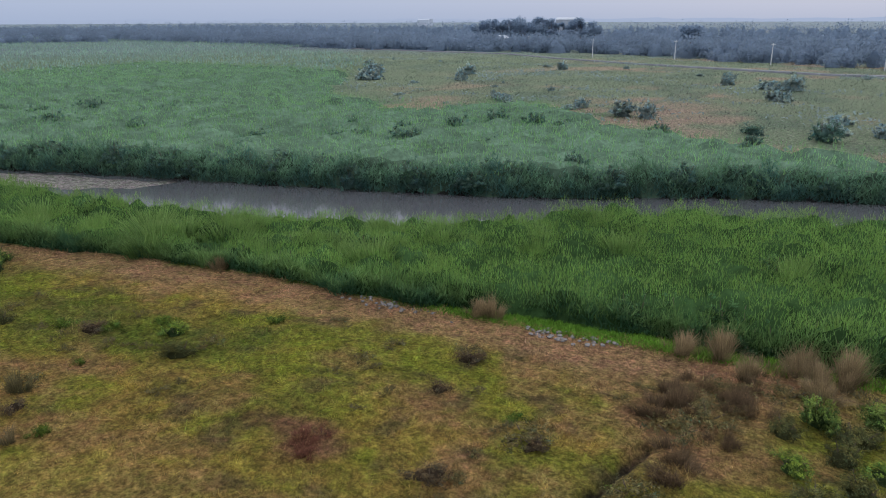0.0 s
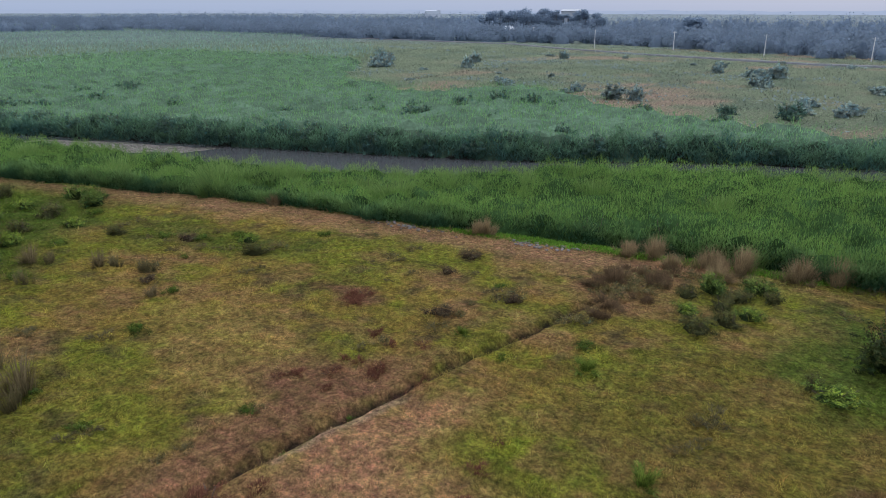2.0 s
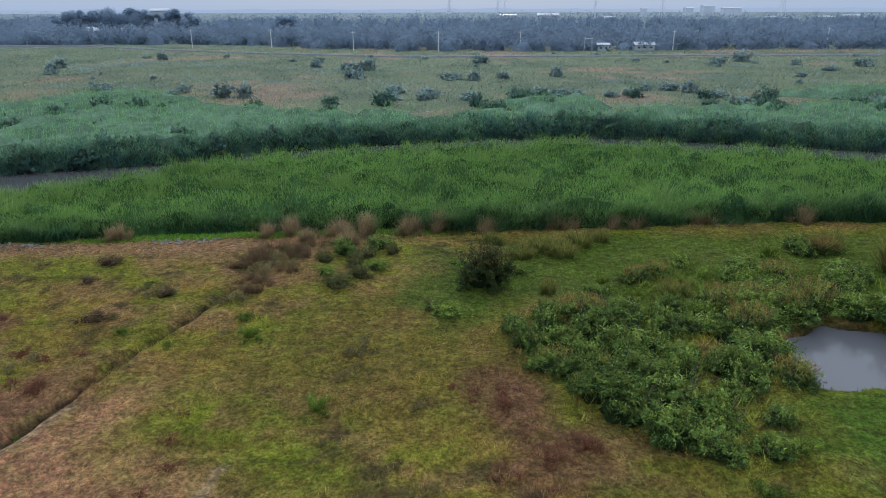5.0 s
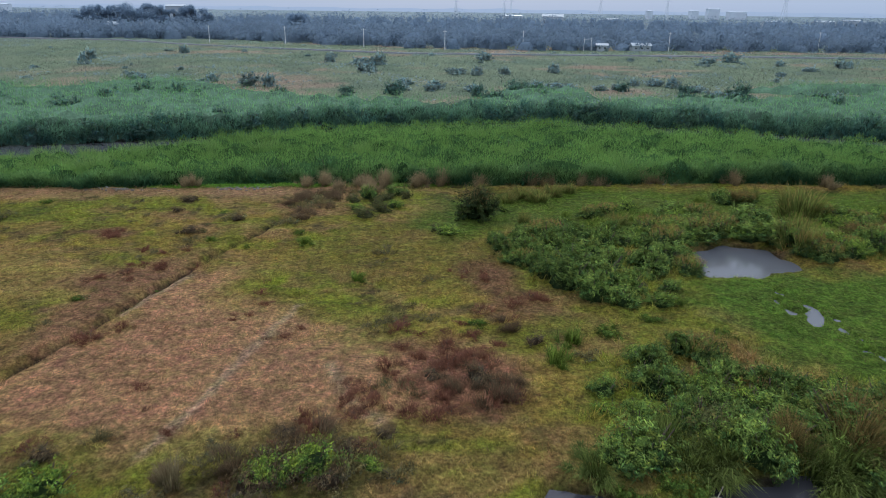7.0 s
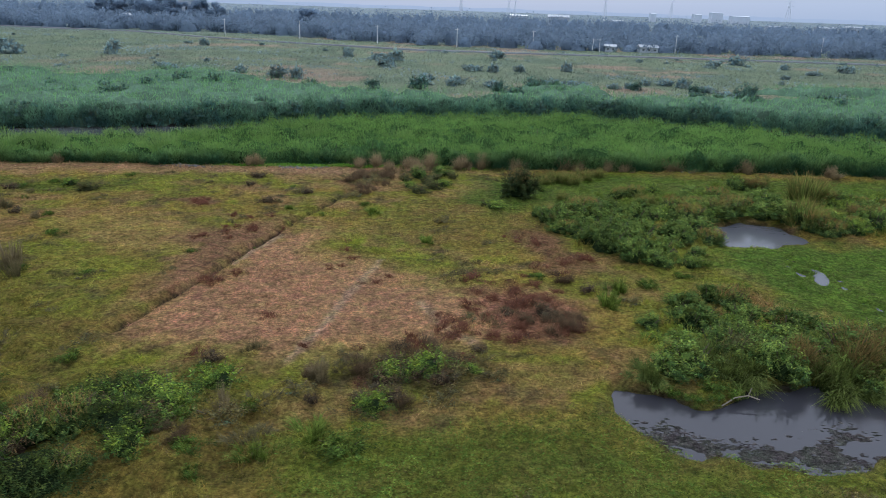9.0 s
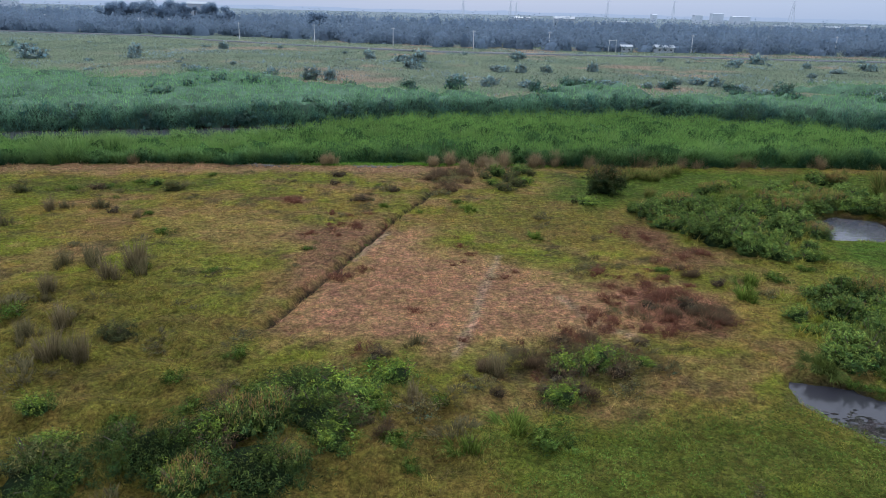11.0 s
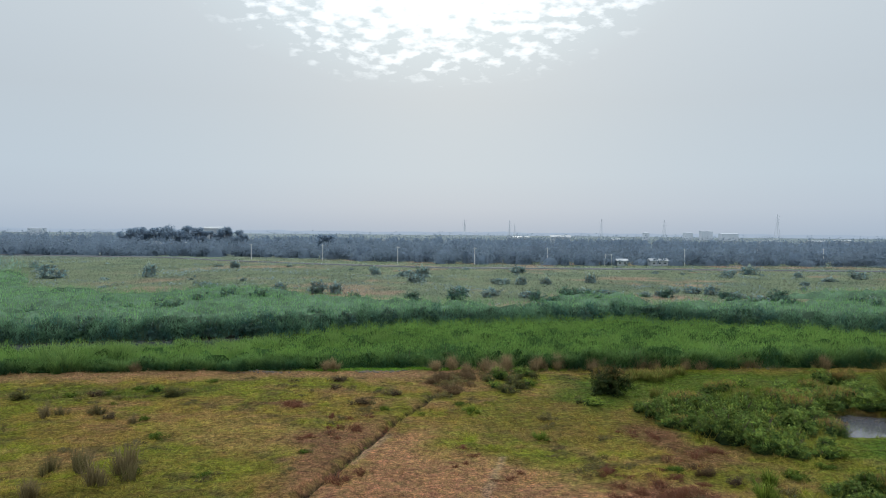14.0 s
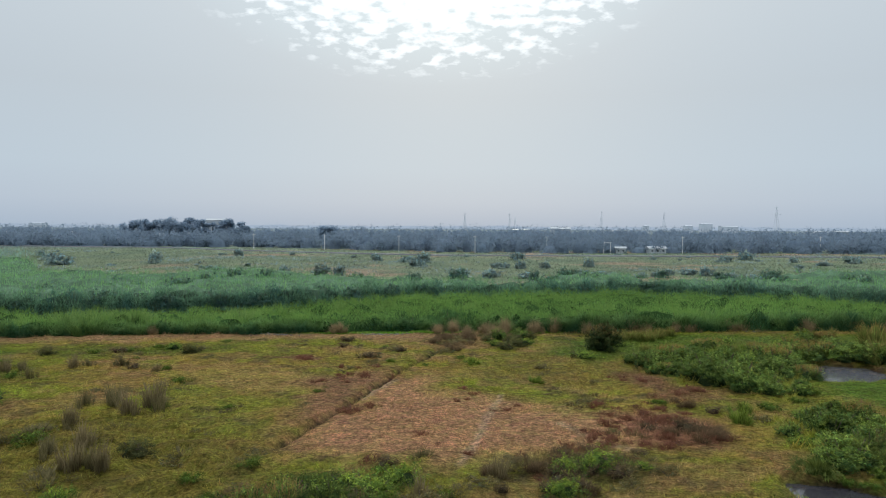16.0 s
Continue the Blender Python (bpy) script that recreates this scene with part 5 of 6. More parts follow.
place([green_t, low_a], [(-2.7, 15.9, 0.8), (-1.6, 15.4, 1.0), (-4.2, 14.8, 0.7), (-13.0, 20.6, 0.6), (-9.0, 43.0, 0.4), (-3.8, 44.4, 0.6), (-3.2, 42.6, 0.6), (-9.8, 48.6, 0.5), (0.6, 36.6, 0.6), (6.6, 31.0, 0.6), (10.6, 29.4, 0.8), (12.4, 30.4, 0.8), (9.6, 27.6, 0.8), (14.6, 31.8, 0.7), (16.6, 33.8, 0.7), (17.4, 30.2, 0.6)], "fresh green tufts in the meadow")

# rough left side of the meadow
place([shrub_d, plume, shrub_d], [(-42.8, 29.2, 1.0), (-42.4, 32.4, 1.2), (-41.4, 34.2, 1.3), (-42.4, 33.6, 1.2), (-41.0, 35.8, 1.2), (-39.8, 38.4, 1.4), (-46.2, 23.4, 1.0), (-47.4, 19.4, 1.0), (-44.4, 25.0, 0.9), (-49.0, 20.6, 1.0), (-43.6, 30.8, 0.9), (-51.8, 17.4, 1.0), (-48.4, 22.6, 0.9)], "orange-topped grass clumps")
place([shrub_a, shrub_c], [(-41.2, 36.6, 0.9), (-43.6, 23.8, 0.9), (-44.6, 22.4, 0.9), (-41.7, 21.0, 1.0), (-43.8, 19.6, 1.0), (-45.6, 20.0, 0.8), (-42.4, 17.6, 1.0), (-48.6, 17.2, 0.9), (-43.8, 49.6, 0.8), (-42.4, 48.6, 0.7), (-45.2, 49.2, 0.8), (-41.0, 18.4, 0.8)], "dark shrubs on the rough ground")
place([shrub_e, low_a, shrub_b], [(-30.9, 28.8, 0.9), (-29.6, 29.6, 0.8), (-31.8, 29.8, 0.8), (-28.8, 27.8, 0.7), (-32.8, 28.2, 0.8), (-30.2, 31.4, 0.7), (-35.1, 36.6, 0.9), (-33.8, 35.4, 0.8), (-36.4, 37.8, 0.9), (-36.8, 35.2, 0.8), (-32.6, 37.2, 0.7), (-38.2, 40.0, 0.9), (-40.6, 42.0, 0.9), (-36.0, 41.6, 0.8), (-38.8, 44.4, 0.9), (-42.4, 45.2, 0.9), (-40.2, 47.0, 0.9), (-44.6, 42.6, 1.0), (-34.6, 44.6, 0.7), (-29.4, 46.8, 0.8),
                                 (-26.4, 47.8, 0.8), (-24.6, 46.4, 0.7), (-31.8, 46.0, 0.8), (-47.0, 38.4, 1.0), (-48.6, 42.0, 1.0), (-50.6, 36.6, 1.0), (-46.0, 45.6, 0.9), (-50.2, 46.4, 0.9), (-53.4, 40.6, 1.0), (-47.8, 31.6, 1.0), (-51.4, 28.2, 1.0), (-55.2, 33.4, 1.0), (-46.6, 27.2, 0.9)], "mixed undergrowth of the rough ground")
g2 = np.random.default_rng(77)
place([shrub_e, dry_a, shrub_e, shrub_b, dry_b], [(float(-58 - 52 * a), float(8 + 30 * b + 8 * (1 - a)), float(0.9 + 0.7 * c)) for a, b, c in g2.uniform(0, 1, (105, 3))], "scattered scrub of the far left bank")
place([dry_a, dry_b], [(-58.3, 42.0, 1.1), (-60.0, 42.8, 0.9), (-67.0, 46.8, 1.2), (-68.6, 46.4, 1.2), (-66.0, 47.6, 1.0), (-63.6, 50.6, 1.2), (-62.2, 50.4, 1.1), (-64.8, 50.8, 1.0), (-77.3, 24.4, 1.1)], "dry grass clumps by the river bend")
rough = []
while len(rough) < 60:
    px, py = float(g2.uniform(-46, -4)), float(g2.uniform(9, 33))
    if inside(np.array([px]), np.array([py]), ROUGH)[0] > 0.3:
        rough.append((px, py, float(g2.uniform(0.5, 1.15))))
place([low_a, low_b, dry_c, low_a, shrub_e, low_b], rough, "rough tufts of the front meadow")
# small tufts all over the sward
spots = []
while len(spots) < 45:
    px, py, s = float(g2.uniform(-48, 16)), float(g2.uniform(12, 55)), float(g2.uniform(0.35, 0.8))
    if py < np.interp(px, *EDGE) - 1 and inside(np.array([px]), np.array([py]), TAN_MAIN)[0] < -0.5 and inside(np.array([px]), np.array([py]), POND_A)[0] < -1.5:
        spots.append((px, py, s))
place([low_b, low_a, low_b, dry_c, low_a], spots, "small tufts of the meadow")


# broad-leaved weeds of the wet grass
wx, wy = scatter(190000, -62, 46, 9, 58, lambda x, y: np.maximum.reduce([0.9 * patch(x, y, LUSH_FRONT, 1.2, 1.4, 62), 0.5 * patch(x, y, GREEN_FLAT, 1.5, 1.4, 60), 0.5 * patch(x, y, SHRUB_LEFT, 2.5, 1.4, 51), 0.45 * patch(x, y, LEFT_LUSH, 2.5, 1.4, 45), 0.35 * smooth(0.55, 0.62, fbm(x / 1.6, y / 1.2, 98)) * (1 - patch(x, y, TAN_MAIN, 1, 1, 53)), 0.35 * patch(x, y, WETLAND, 1.0, 1.0, 61), 0.35 * patch(x, y, ROUGH, 2.0, 1.4, 49) * (fbm(x / 2, y / 2, 91) > 0.52)]) * sward_keep(x, y))
wz = ground_z(wx, wy)
k = wz > -0.2
wx, wy, wz = wx[k], wy[k], wz[k]
wv = rng.normal(0, 0.5, (len(wx), 3)) + (0, 0, 1)
wv /= np.linalg.norm(wv, axis=1)[:, None]
wc, _ = meadow(wx, wy)
tone = (0.25 + 1.3 * fbm(wx / 0.5, wy / 0.5, 93, 2)) * rng.uniform(0.6, 1.4, len(wx))
weeds = part("broad_leaves", fast_mesh("broad_leaves", *leaf_mesh("l", np.stack([wx, wy, wz + 0.04 + 0.3 * fbm(wx / 0.45, wy / 0.45, 92, 2) ** 2], 1), wv, 0.065, wc * tone[:, None] * (1.0, 1.12, 0.9), 94, 0.1, 0.2)), M_leaf)
tagged(weeds, "low broad-leaved green weeds covering wet ground", "weeds", kind="stuff")


# finer leaves of the lush ground by the near pond
wx, wy = scatter(120000, -5, 28, 11, 21, lambda x, y: patch(x, y, LUSH_FRONT, 1.2, 1.4, 62) * sward_keep(x, y) * (0.3 + 0.7 * (fbm(x / 0.6, y / 0.6, 99, 2) > 0.45)))
wz = ground_z(wx, wy)
k = wz > -0.24
wx, wy, wz = wx[k], wy[k], wz[k]
wv = rng.normal(0, 0.5, (len(wx), 3)) + (0, 0, 1)
wv /= np.linalg.norm(wv, axis=1)[:, None]
bump = fbm(wx / 0.6, wy / 0.6, 99, 2)
# tone follows height, so shade in the hollows is part of the tint
wc = np.array((0.130, 0.185, 0.028)) * ((0.2 + 1.5 * bump) * rng.uniform(0.55, 1.45, len(wx)))[:, None] * (1 + rng.normal(0, 0.1, (len(wx), 1)) * np.array((1.5, 0, 0)))
leafy = part("pond_weeds", fast_mesh("pond_weeds", *leaf_mesh("l", np.stack([wx, wy, wz + 0.05 + 0.45 * bump**2 * rng.uniform(0.5, 1, len(wx))], 1), wv, 0.05, wc, 100, 0.1, 0.3)), M_leaf)
tagged(leafy, "small-leaved bright green plants on the pond's shore", "weeds", kind="stuff")


# ---- trees ----
def tree(h, spread, trunk, leaves, size, light, dark, seed, label, base=0.25, lumps=16, name="tree", material=None, tall=1.0):
    """A tapered trunk with limbs and a ragged crown of small leaves."""
    g = np.random.default_rng(seed)
    top = new(name)
    bm = bmesh.new()
    rod(bm, (0, 0, -0.3), (0.04 * h, 0.02 * h, h * (base + 0.25)), trunk, trunk * 0.55, 8)
    pieces = []
    for k in range(lumps):
        a, q = g.uniform(0, 6.28), math.sqrt(g.uniform(0, 1)) * spread * 0.72
        zc = h * (base + (0.93 - base) * g.uniform(0.15, 1.0) * (1 - 0.35 * (q / spread) ** 2))
        c = np.array((math.cos(a) * q, math.sin(a) * q, min(zc, h * 0.86)))
        rod(bm, (0.03 * h, 0.015 * h, h * (base + 0.1)), tuple(c), trunk * 0.35, trunk * 0.1, 5)
        n = leaves // lumps
        v = g.normal(size=(n, 3))
        v /= np.linalg.norm(v, axis=1)[:, None]
        rad = spread * g.uniform(0.22, 0.4)
        p = c + v * (rad * g.uniform(0.5, 1.1, n))[:, None] * (1, 1, 0.75 * tall)
        # leaves that face up get the light tint: top light painted in
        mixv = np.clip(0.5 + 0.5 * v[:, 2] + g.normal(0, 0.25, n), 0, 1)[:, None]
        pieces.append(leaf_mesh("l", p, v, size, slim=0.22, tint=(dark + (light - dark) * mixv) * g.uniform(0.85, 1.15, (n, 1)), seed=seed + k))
    part("trunk", bm_mesh("trunk", bm), M_bark, top)
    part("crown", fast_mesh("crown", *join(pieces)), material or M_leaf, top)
    return tagged(top, label, "tree")


t1 = tree(7.4, 3.7, 0.22, 16000, 0.26, np.array((0.100, 0.160, 0.120)), np.array((0.060, 0.100, 0.085)), 401, "leafy dark green tree standing on the river bank", 0.08, 34, tall=1.3)
t1.matrix_basis = pose(-117.0, 29.2, 0)
t2 = tree(3.9, 3.2, 0.13, 16000, 0.2, np.array((0.100, 0.140, 0.100)), np.array((0.060, 0.090, 0.075)), 402, "small flat-crowned tree on the grassy river bank", 0.50, 40)
t2.matrix_basis = pose(-83.0, 35.3, 0)

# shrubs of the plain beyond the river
# leaf tints paled towards blue-grey, with the haze painted in
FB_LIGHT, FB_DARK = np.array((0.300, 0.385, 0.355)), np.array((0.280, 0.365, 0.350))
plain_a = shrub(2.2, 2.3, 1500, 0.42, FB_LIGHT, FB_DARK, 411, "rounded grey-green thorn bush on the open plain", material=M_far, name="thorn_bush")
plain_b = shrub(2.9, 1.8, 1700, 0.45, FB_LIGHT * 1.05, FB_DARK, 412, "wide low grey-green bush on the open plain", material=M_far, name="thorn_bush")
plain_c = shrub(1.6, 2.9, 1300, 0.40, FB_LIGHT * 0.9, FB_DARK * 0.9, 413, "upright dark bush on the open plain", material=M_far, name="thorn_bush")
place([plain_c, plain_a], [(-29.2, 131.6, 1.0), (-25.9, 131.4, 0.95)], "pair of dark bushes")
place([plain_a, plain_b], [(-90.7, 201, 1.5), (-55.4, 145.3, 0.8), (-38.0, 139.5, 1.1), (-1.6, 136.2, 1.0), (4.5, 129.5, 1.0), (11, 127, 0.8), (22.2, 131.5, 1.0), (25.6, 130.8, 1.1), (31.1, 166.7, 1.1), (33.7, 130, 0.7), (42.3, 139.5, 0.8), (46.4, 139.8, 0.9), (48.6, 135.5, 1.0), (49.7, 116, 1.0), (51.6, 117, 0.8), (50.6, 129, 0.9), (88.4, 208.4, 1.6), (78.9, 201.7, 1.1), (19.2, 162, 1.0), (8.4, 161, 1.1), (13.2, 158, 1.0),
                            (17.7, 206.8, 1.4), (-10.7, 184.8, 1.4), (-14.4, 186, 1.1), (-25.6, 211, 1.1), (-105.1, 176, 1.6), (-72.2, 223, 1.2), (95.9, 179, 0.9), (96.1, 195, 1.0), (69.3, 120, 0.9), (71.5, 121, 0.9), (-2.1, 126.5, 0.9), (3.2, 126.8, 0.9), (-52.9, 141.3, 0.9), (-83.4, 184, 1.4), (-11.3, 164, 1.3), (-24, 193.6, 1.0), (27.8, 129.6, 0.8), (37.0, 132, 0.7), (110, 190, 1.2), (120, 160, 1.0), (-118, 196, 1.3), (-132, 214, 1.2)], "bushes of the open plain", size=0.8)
sc = []
while len(sc) < 45:
    px, py = float(g2.uniform(-150, 170)), float(g2.uniform(120, 262))
    if py > np.interp(px, *BACK) + 3:
        sc.append((px, py, float(g2.uniform(0.3, 0.65))))
place([plain_b, plain_a], sc, "small scattered bushes of the open plain", size=0.8)
x, y = scatter(75000, -190, 240, 105, 300, lambda x, y: smooth(-14, 10, y - line(BACK, x)) * smooth(0.3, 0.55, fbm(x / 7, y / 5, 88)))
scr = blades("plain_grass", x, y, ground_z(x, y), rng.uniform(0.3, 0.6, len(x)), rng.uniform(0.10, 0.22, len(x)), rng.uniform(0.3, 0.8, len(x)), scrubland(x, y) * 0.95 * rng.uniform(0.88, 1.1, (len(x), 1)), M_dry, 1.0, 90, True)
tagged(scr, "pale dry grass of the open plain beyond the reeds", "grass", kind="stuff")

# low scrub in streaks across the plain and the far marsh
x, y = scatter(150000, -420, 240, 100, 300, lambda x, y: smooth(-30, 30, y - line(BACK, x) + 40) * smooth(0.56, 0.66, 0.6 * fbm(x / 20, y / 7, 85) + 0.4 * fbm(x / 5, y / 3, 86)))
v = rng.normal(0, 0.6, (len(x), 3)) + (0, 0, 0.6)
v /= np.linalg.norm(v, axis=1)[:, None]
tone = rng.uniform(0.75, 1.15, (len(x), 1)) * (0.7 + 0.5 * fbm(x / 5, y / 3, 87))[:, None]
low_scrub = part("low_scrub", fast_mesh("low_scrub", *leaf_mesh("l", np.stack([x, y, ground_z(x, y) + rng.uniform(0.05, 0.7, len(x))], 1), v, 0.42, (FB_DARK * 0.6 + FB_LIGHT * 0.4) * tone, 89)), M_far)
tagged(low_scrub, "low grey-green scrub scattered in streaks across the plain", "scrub", kind="stuff")

# ---- far bank road, poles, sheds, tree belt ----
ROAD = [(-330, 345), (-179, 311), (-124, 299), (-92, 274), (-60, 256), (-6, 232), (28, 231), (93, 232), (150, 232), (330, 240)]
bm = bmesh.new()
rows = []
for px, py in ROAD:
    zz = float(ground_z(np.array([px]), np.array([py]))[0])
    rows.append([bm.verts.new((px, py + dy, zz + dz)) for dy, dz in ((-2.4, -0.6), (-0.9, 0.35), (0.9, 0.40), (2.4, -0.6))])
for a, b in zip(rows, rows[1:]):
    for k in range(3):
        bm.faces.new((a[k], b[k], b[k + 1], a[k + 1]))
tagged(part("road", bm_mesh("road", bm), M_asphalt), "low dark road embankment crossing the far plain", "road", kind="structure")

pole = new("utility_pole")
bm = bmesh.new()
rod(bm, (0, 0, -0.5), (0, 0, 6.6), 0.17, 0.11, 8)
part("shaft", bm_mesh("shaft", bm), M_pole, pole)
bm = bmesh.new()
box(bm, 0, 0, 6.1, 1.5, 0.10, 0.12)
part("crossarm", bm_mesh("crossarm", bm), M_pole, pole)
for dx in (-0.65, 0.0, 0.65):
    bm = bmesh.new()
    rod(bm, (dx, 0, 6.16), (dx, 0, 6.42), 0.06, 0.04, 6)
    part("insulator", bm_mesh("insulator", bm), M_white, pole)
tagged(pole, "pale concrete utility pole beside the far road", "pole", "poles along the far road")
POLES = [(-204.7, 372), (-165, 352), (-127.1, 330), (-85, 290), (-54.1, 284), (-22.2, 266), (6.9, 256), (34.7, 262), (86.7, 262), (124.2, 284), (157.8, 296), (195.6, 310), (-250, 388)]
for k, (px, py) in enumerate(POLES):
    copy_thing(pole, pose(px, py, float(ground_z(np.array([px]), np.array([py]))[0]), 0, 0, 10 * (k % 3)))
forget(pole)


def house(name, w, d, h, roof_h, label, windows, wall=None, roof=None, category="house"):
    """Walls, a gabled roof with eaves, windows and a door."""
    top = new(name)
    bm = bmesh.new()
    box(bm, 0, 0, h / 2, w, d, h)
    part("wall", bm_mesh("wall", bm), wall or M_white, top)
    bm = bmesh.new()
    o = 0.4
    v = [bm.verts.new(p) for p in ((-w / 2 - o, -d / 2 - o, h + 0.02), (w / 2 + o, -d / 2 - o, h + 0.02), (w / 2 + o, 0, h + roof_h), (-w / 2 - o, 0, h + roof_h), (-w / 2 - o, d / 2 + o, h + 0.02), (w / 2 + o, d / 2 + o, h + 0.02))]
    for f in ((0, 1, 2, 3), (3, 2, 5, 4), (0, 3, 4), (1, 5, 2), (0, 4, 5, 1)):
        bm.faces.new([v[k] for k in f])
    part("roof", bm_mesh("roof", bm), roof or M_roof, top)
    for k in range(windows):
        bm = bmesh.new()
        box(bm, -w / 2 + (k + 0.5) * w / windows, -d / 2 - 0.03, h * 0.55, w / windows * 0.4, 0.06, h * 0.32)
        frame_w = part("window", bm_mesh("window", bm), roof or M_roof, top)
        bm = bmesh.new()
        box(bm, -w / 2 + (k + 0.5) * w / windows, -d / 2 - 0.065, h * 0.55, w / windows * 0.34, 0.01, h * 0.27)
        part("pane", bm_mesh("pane", bm), M_window, frame_w)
    return tagged(top, label, category)


shed = house("shed", 6.5, 4.0, 2.0, 0.9, "long white-roofed shed in front of the trees", 3, category="shed")
shed.matrix_basis = pose(76.5, 262.0, 0, 0, 0, 4)
shed2 = house("shed", 3.6, 3.0, 2.0, 0.7, "small pale hut beside the white-roofed shed", 2, category="shed")
shed2.matrix_basis = pose(62.5, 260.5, 0, 0, 0, -6)
frame_t = new("timber_frame")
for dx in (-1.4, 1.4):
    bm = bmesh.new()
    rod(bm, (dx, 0, -0.3), (dx * 0.8, 0, 4.6), 0.12, 0.08, 6)
    part("post", bm_mesh("post", bm), M_pole, frame_t)
bm = bmesh.new()
rod(bm, (-1.6, 0, 4.0), (1.6, 0, 4.2), 0.08, 0.08, 6)
part("beam", bm_mesh("beam", bm), M_pole, frame_t)
frame_t.matrix_basis = pose(57.0, 258.5, 0)
tagged(frame_t, "pale two-post frame beside the hut", "frame")
h1 = house("house", 5.5, 5.0, 4.2, 1.6, "small white gabled house between tall trees", 2)
h1.matrix_basis = pose(-158.5, 372, 0, 0, 0, 8)
h2 = house("house", 12.0, 8.0, 13.2, 1.2, "white house whose roof shows above the trees", 4)
h2.matrix_basis = pose(-148, 438, 0, 0, 0, 6)
h3 = house("house", 17.0, 9.0, 8.6, 2.0, "long white building behind the tree belt", 6)
h3.matrix_basis = pose(99, 615, 0, 0, 0, -4)

# blue-grey leaf tints: the haze over the far trees is in the colour
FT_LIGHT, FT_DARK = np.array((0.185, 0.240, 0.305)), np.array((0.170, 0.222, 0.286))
for k, (px, py, h, sp) in enumerate(((-181, 405, 14.5, 7.5), (-165, 408, 15.2, 8.5), (-155, 410, 15.0, 8.0), (-132, 414, 15.0, 7.5), (-139, 412, 13.0, 6.0), (-77, 430, 12.5, 8.0), (-173, 406, 14.0, 7.0), (-148, 411, 14.4, 7.0), (-126, 415, 12.6, 6.5), (-188, 402, 12.4, 6.0))):
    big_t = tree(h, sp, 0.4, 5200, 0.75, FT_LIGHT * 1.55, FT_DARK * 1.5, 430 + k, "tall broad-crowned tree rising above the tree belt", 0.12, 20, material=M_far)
    big_t.matrix_basis = pose(px, py, 0)

# the belt of trees along the far side
BELT = ([-700, -330, -202, -144, -81, -40, -2, 41, 108, 167, 330, 700], [420, 345, 322, 324, 326, 290, 272, 268, 272, 276, 296, 380])
pieces = []
gt = np.random.default_rng(500)
LEFT_BELT = ([-420, -250, -100, 60, 200, 330], [-640, -560, -530, -510, -480, -400])
for k in range(4600):
    depth = gt.uniform(0, 1) ** 1.7 * 330
    if k < 3200:
        px = gt.uniform(-850, 560)
        py = np.interp(px, *BELT) - 9 + depth + gt.uniform(0, 6)
    else:
        py = gt.uniform(-420, 330)
        px = np.interp(py, *LEFT_BELT) - depth * 0.9
    h = (gt.uniform(5.6, 8.6) + depth * 0.016) * (0.7 if depth < 10 and gt.uniform() < 0.6 else 1.0)
    n = 130 if depth < 40 else 34
    v = gt.normal(size=(n, 3))
    v /= np.linalg.norm(v, axis=1)[:, None]
    sp = gt.uniform(3.4, 8.0)
    tone = gt.uniform(0.90, 1.1)
    p = np.array((px, py, h * 0.47)) + v * gt.uniform(0.55, 1.1, (n, 1)) * (sp, sp, h * 0.5)
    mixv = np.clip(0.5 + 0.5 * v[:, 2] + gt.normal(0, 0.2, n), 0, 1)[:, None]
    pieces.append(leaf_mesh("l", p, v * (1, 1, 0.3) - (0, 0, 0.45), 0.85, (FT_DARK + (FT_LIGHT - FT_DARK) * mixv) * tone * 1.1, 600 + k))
    # core tinted lighter than the leaves to offset its shaded faces
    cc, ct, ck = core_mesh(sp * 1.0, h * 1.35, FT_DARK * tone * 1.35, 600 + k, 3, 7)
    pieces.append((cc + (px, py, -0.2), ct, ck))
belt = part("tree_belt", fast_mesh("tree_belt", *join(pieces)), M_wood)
tagged(belt, "long belt of blue-grey hazy trees along the far plain", "trees", kind="stuff")


def pylon(h, label):
    top = new("power_pylon")
    for sx in (-1, 1):
        for sy in (-1, 1):
            bm = bmesh.new()
            rod(bm, (sx * h * 0.09, sy * h * 0.09, 0), (sx * h * 0.018, sy * h * 0.018, h * 0.72), 0.22, 0.16, 5)
            rod(bm, (sx * h * 0.018, sy * h * 0.018, h * 0.72), (0, 0, h), 0.16, 0.1, 5)
            part("leg", bm_mesh("leg", bm), M_steel, top)
    for k in range(7):
        z0, z1 = h * 0.72 * k / 7, h * 0.72 * (k + 1) / 7
        w0, w1 = h * (0.09 - 0.072 * k / 7), h * (0.09 - 0.072 * (k + 1) / 7)
        bm = bmesh.new()
        for s in (-1, 1):
            rod(bm, (-w0, s * w0, z0), (w1, s * w1, z1), 0.09, 0.09, 4)
            rod(bm, (w0, s * w0, z0), (-w1, s * w1, z1), 0.09, 0.09, 4)
            rod(bm, (s * w0, -w0, z0), (s * w1, w1, z1), 0.09, 0.09, 4)
        part("brace", bm_mesh("brace", bm), M_steel, top)
    for z, w in ((0.72, 0.16), (0.82, 0.13), (0.92, 0.10)):
        bm = bmesh.new()
        rod(bm, (-w * h, 0, z * h), (0, 0, (z + 0.03) * h), 0.12, 0.12, 4)
        rod(bm, (w * h, 0, z * h), (0, 0, (z + 0.03) * h), 0.12, 0.12, 4)
        part("crossarm", bm_mesh("crossarm", bm), M_steel, top)
    return tagged(top, label, "pylon", "pylons on the horizon")


py1 = pylon(34, "grey steel lattice power pylon beyond the trees")
py1.matrix_basis = pose(338, 716, 0, 0, 0, 20)
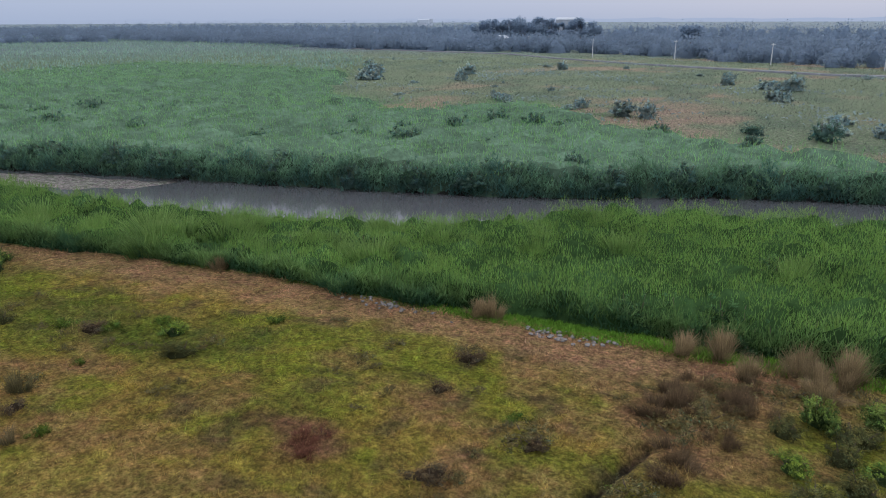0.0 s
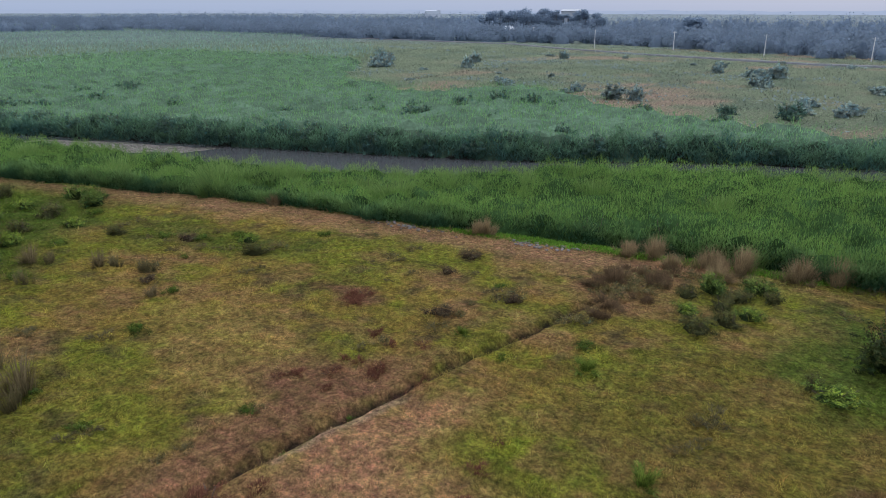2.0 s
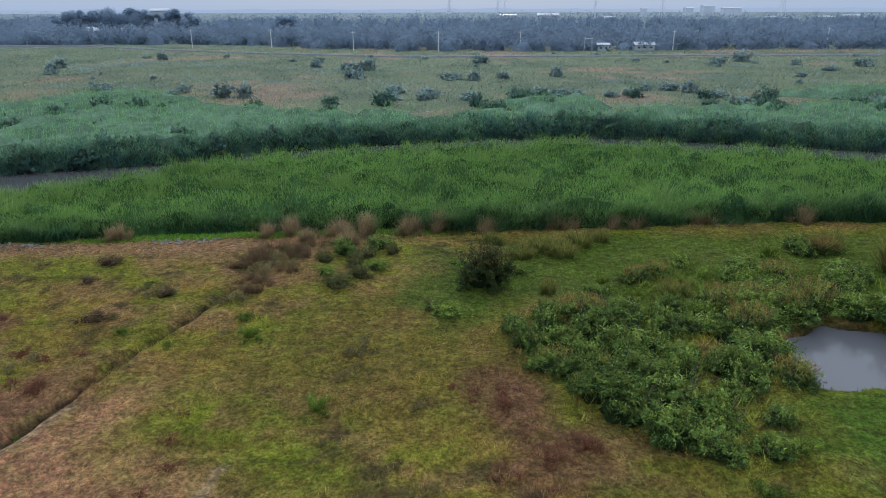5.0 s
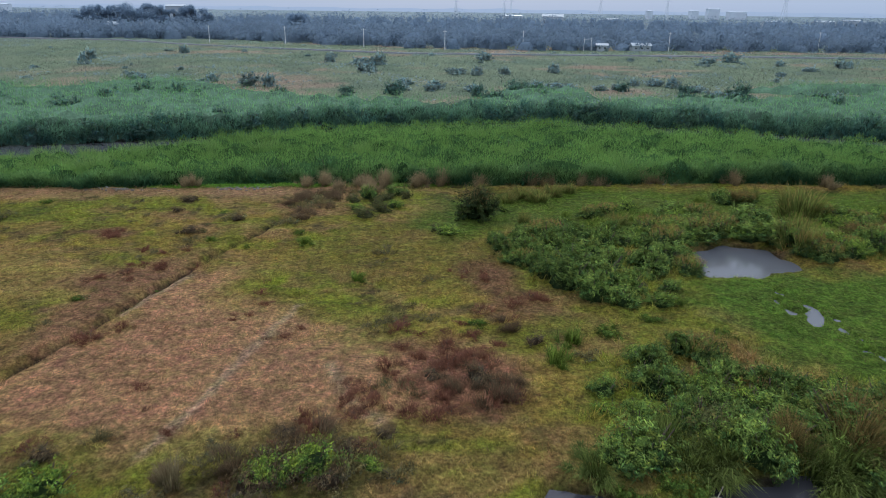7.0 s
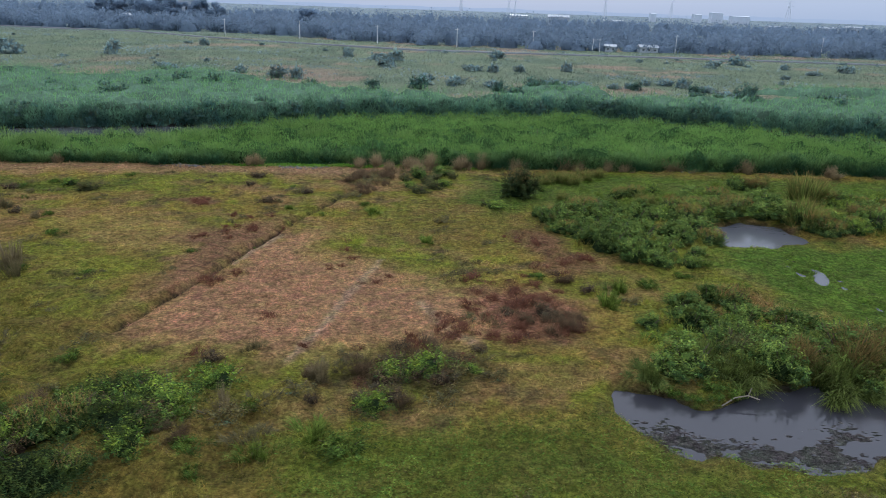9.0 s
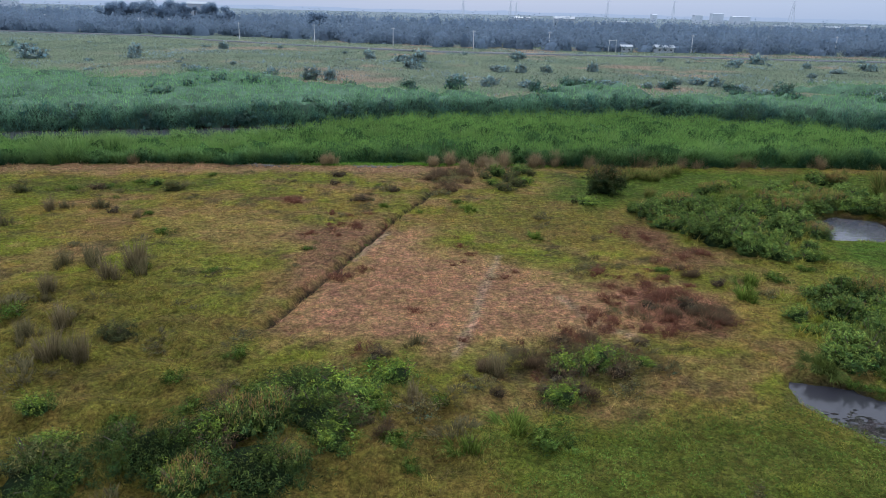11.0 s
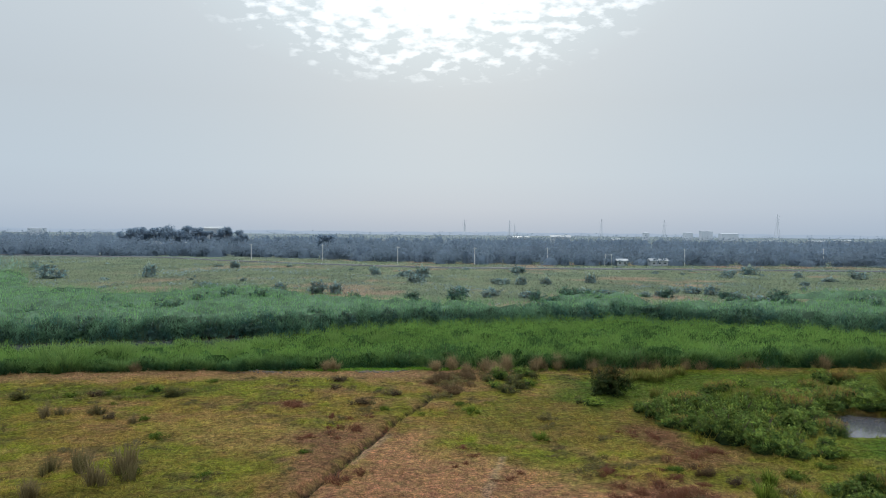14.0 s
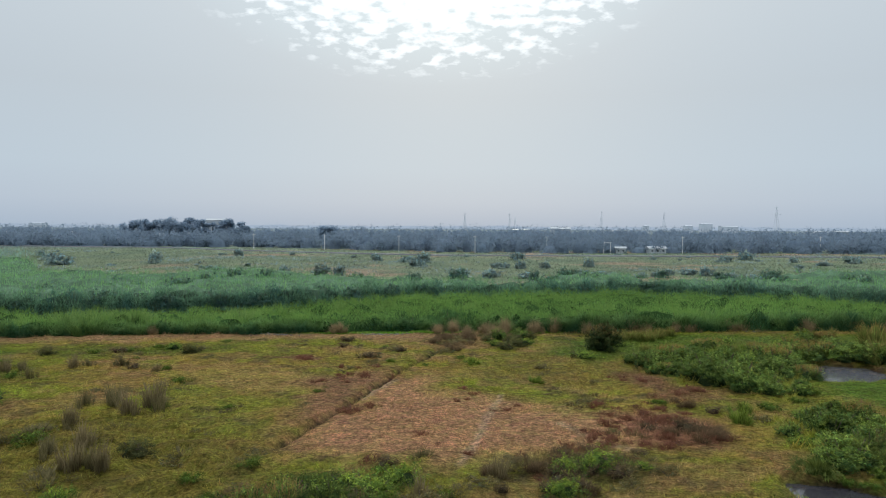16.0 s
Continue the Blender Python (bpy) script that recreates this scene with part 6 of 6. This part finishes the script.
for px, py_ in ((318, 1020), (222, 1000), (108, 1180), (30, 1100), (150, 1500)):
    copy_thing(py1, pose(px, py_, 0, 0, 0, 30))

# pale buildings near the horizon
# wall colour paled towards the sky to stand for haze
M_haze = plain_material("hazed_render", (0.56, 0.61, 0.68), 0.9, 0, 0.1, 0.06)
gb = np.random.default_rng(9)
for k in range(7):
    az = radians(float(gb.uniform(-4, 33)))
    dist = float(gb.uniform(620, 900))
    b = house("far_building", float(gb.uniform(10, 20)), 10.0, float(gb.uniform(5.5, 7.0)), 1.2, "pale low building on the hazy horizon", 5, category="building")
    b.matrix_basis = pose(math.sin(az) * dist - 5, math.cos(az) * dist, 0, 0, 0, float(gb.uniform(-15, 15)))
    b["group"] = "buildings on the horizon"
for k, (az, dist, w, h) in enumerate(((19.3, 1500, 14, 15), (20.6, 1560, 22, 19), (22.2, 1540, 34, 14), (16.2, 1400, 8, 14), (-30, 1500, 26, 13))):
    b = house("far_building", w, 18.0, h, 1.0, "tall pale block far off in the haze", 0, M_haze, M_haze, category="building")
    b.matrix_basis = pose(math.sin(radians(az)) * dist - 5, math.cos(radians(az)) * dist, 0)
    b["group"] = "buildings on the horizon"

# far woods that close the plain, their haze drawn as even emission
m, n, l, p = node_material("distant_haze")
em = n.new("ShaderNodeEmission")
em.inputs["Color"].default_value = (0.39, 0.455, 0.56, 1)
l.new(em.outputs[0], n["Material Output"].inputs["Surface"])
a = np.linspace(0, 2 * np.pi, 721)
ring = np.stack([np.cos(a) * 3300, np.sin(a) * 3300], 1)
hh = 8 + 13 * fbm(a * 40, a * 0 + 3, 95)
co = np.concatenate([np.c_[ring, np.full(721, -10)], np.c_[ring, hh]])
i = np.arange(720)
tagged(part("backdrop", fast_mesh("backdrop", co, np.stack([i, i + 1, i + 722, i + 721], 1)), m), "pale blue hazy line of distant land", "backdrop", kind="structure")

# ---- stones, driftwood, mud ----
gs = np.random.default_rng(60)
stones = []
for k in range(5):
    bm = bmesh.new()
    bmesh.ops.create_icosphere(bm, subdivisions=1, radius=0.5)
    for v in bm.verts:
        v.co *= float(gs.uniform(0.7, 1.2))
        v.co.z *= 0.6
    me = bm_mesh("stone", bm)
    me.materials.append(M_stone)
    stones.append(me)
for cx, cy, lx, ly, n in ((-11.4, 56.0, 1.6, 0.6, 60), (-19.4, 55.3, 2.4, 0.5, 55), (-9.0, 56.4, 0.9, 0.4, 18), (23.0, 58.9, 1.8, 0.5, 30)):
    pile = tagged(new("stone_rubble"), "scattered pale broken stones on the dry bank", "stones", "rubble on the bank")
    pile.location = (cx, cy, 0)
    for k in range(n):
        px, py = float(gs.normal(0, lx * 0.5)), float(gs.normal(0, ly * 0.6))
        o = new("stone", stones[k % 5])
        o.parent = pile
        s = float(gs.uniform(0.08, 0.24))
        o.matrix_basis = Matrix.Translation((px, py, float(ground_z(np.array([cx + px]), np.array([cy + py]))[0]) + s * 0.18)) @ Matrix.Rotation(float(gs.uniform(0, 6)), 4, "Z") @ Matrix.Diagonal((s * 1.3, s, s, 1))
bm = bmesh.new()
pts = [(12.0, 19.0, -0.25), (12.5, 19.15, 0.02), (13.0, 19.2, 0.10), (13.4, 19.05, 0.02)]
for a_, b_ in zip(pts, pts[1:]):
    rod(bm, a_, b_, 0.028, 0.022, 6)
rod(bm, pts[2], (13.25, 19.5, 0.25), 0.016, 0.008, 5)
tagged(part("driftwood", bm_mesh("driftwood", bm), plain_material("bleached_wood", (0.26, 0.22, 0.17), 0.8)), "bleached bent branch lying at the pond's edge", "branch")
# wet clods: small flattened lumps of mud
n = 7500
a = gs.uniform(0, 1, n)
px, py = 8.8 + 7.4 * a + gs.normal(0, 0.35, n), 17.3 - 1.8 * np.sin(a * 2.6 + 0.25) + 0.2 * a + gs.normal(0, 0.55, n)
k = (inside(px, py, POND_A) > -0.5) & (fbm(px / 0.7, py / 0.4, 63, 3) > 0.46)
px, py = px[k], py[k]
n = len(px)
lump = np.array([(1, 0, 0), (0.2, 0.9, 0), (-0.9, 0.3, 0), (-0.4, -0.9, 0), (0.6, -0.7, 0), (0.05, 0.0, 0.55), (0, 0, -0.6)])
size = (0.02 + 0.07 * gs.uniform(0, 1, (n, 1, 1)) ** 2) * gs.uniform(0.6, 1.4, (n, 1, 3)) * (1.5, 0.8, 0.5)
co = np.stack([px, py, np.full(n, -0.30)], 1)[:, None] + lump[None] * gs.uniform(0.7, 1.3, (n, 7, 1)) * size
fan = np.array([(q, (q + 1) % 5, 5) for q in range(5)] + [((q + 1) % 5, q, 6) for q in range(5)])
tris = (np.arange(n)[:, None, None] * 7 + fan[None]).reshape(-1, 3)
wet = np.repeat(MUD * 0.45 * gs.uniform(0.6, 1.4, (n, 1)), 7, 0)
tagged(part("mud_clods", fast_mesh("mud_clods", co.reshape(-1, 3), tris, wet, flat=True), M_ground), "dark wet mud clods along the pond shore", "mud", kind="stuff")

forget(skirt, reed_dark, reed_pale, bank_dark, mound, shrub_f, shrub_a, shrub_b, shrub_c, shrub_d, shrub_e, low_a, low_b, low_c, dry_a, dry_b, dry_c, dry_d, plume, edge_plume, big_plume, brown_t, green_t, plain_a, plain_b, plain_c)
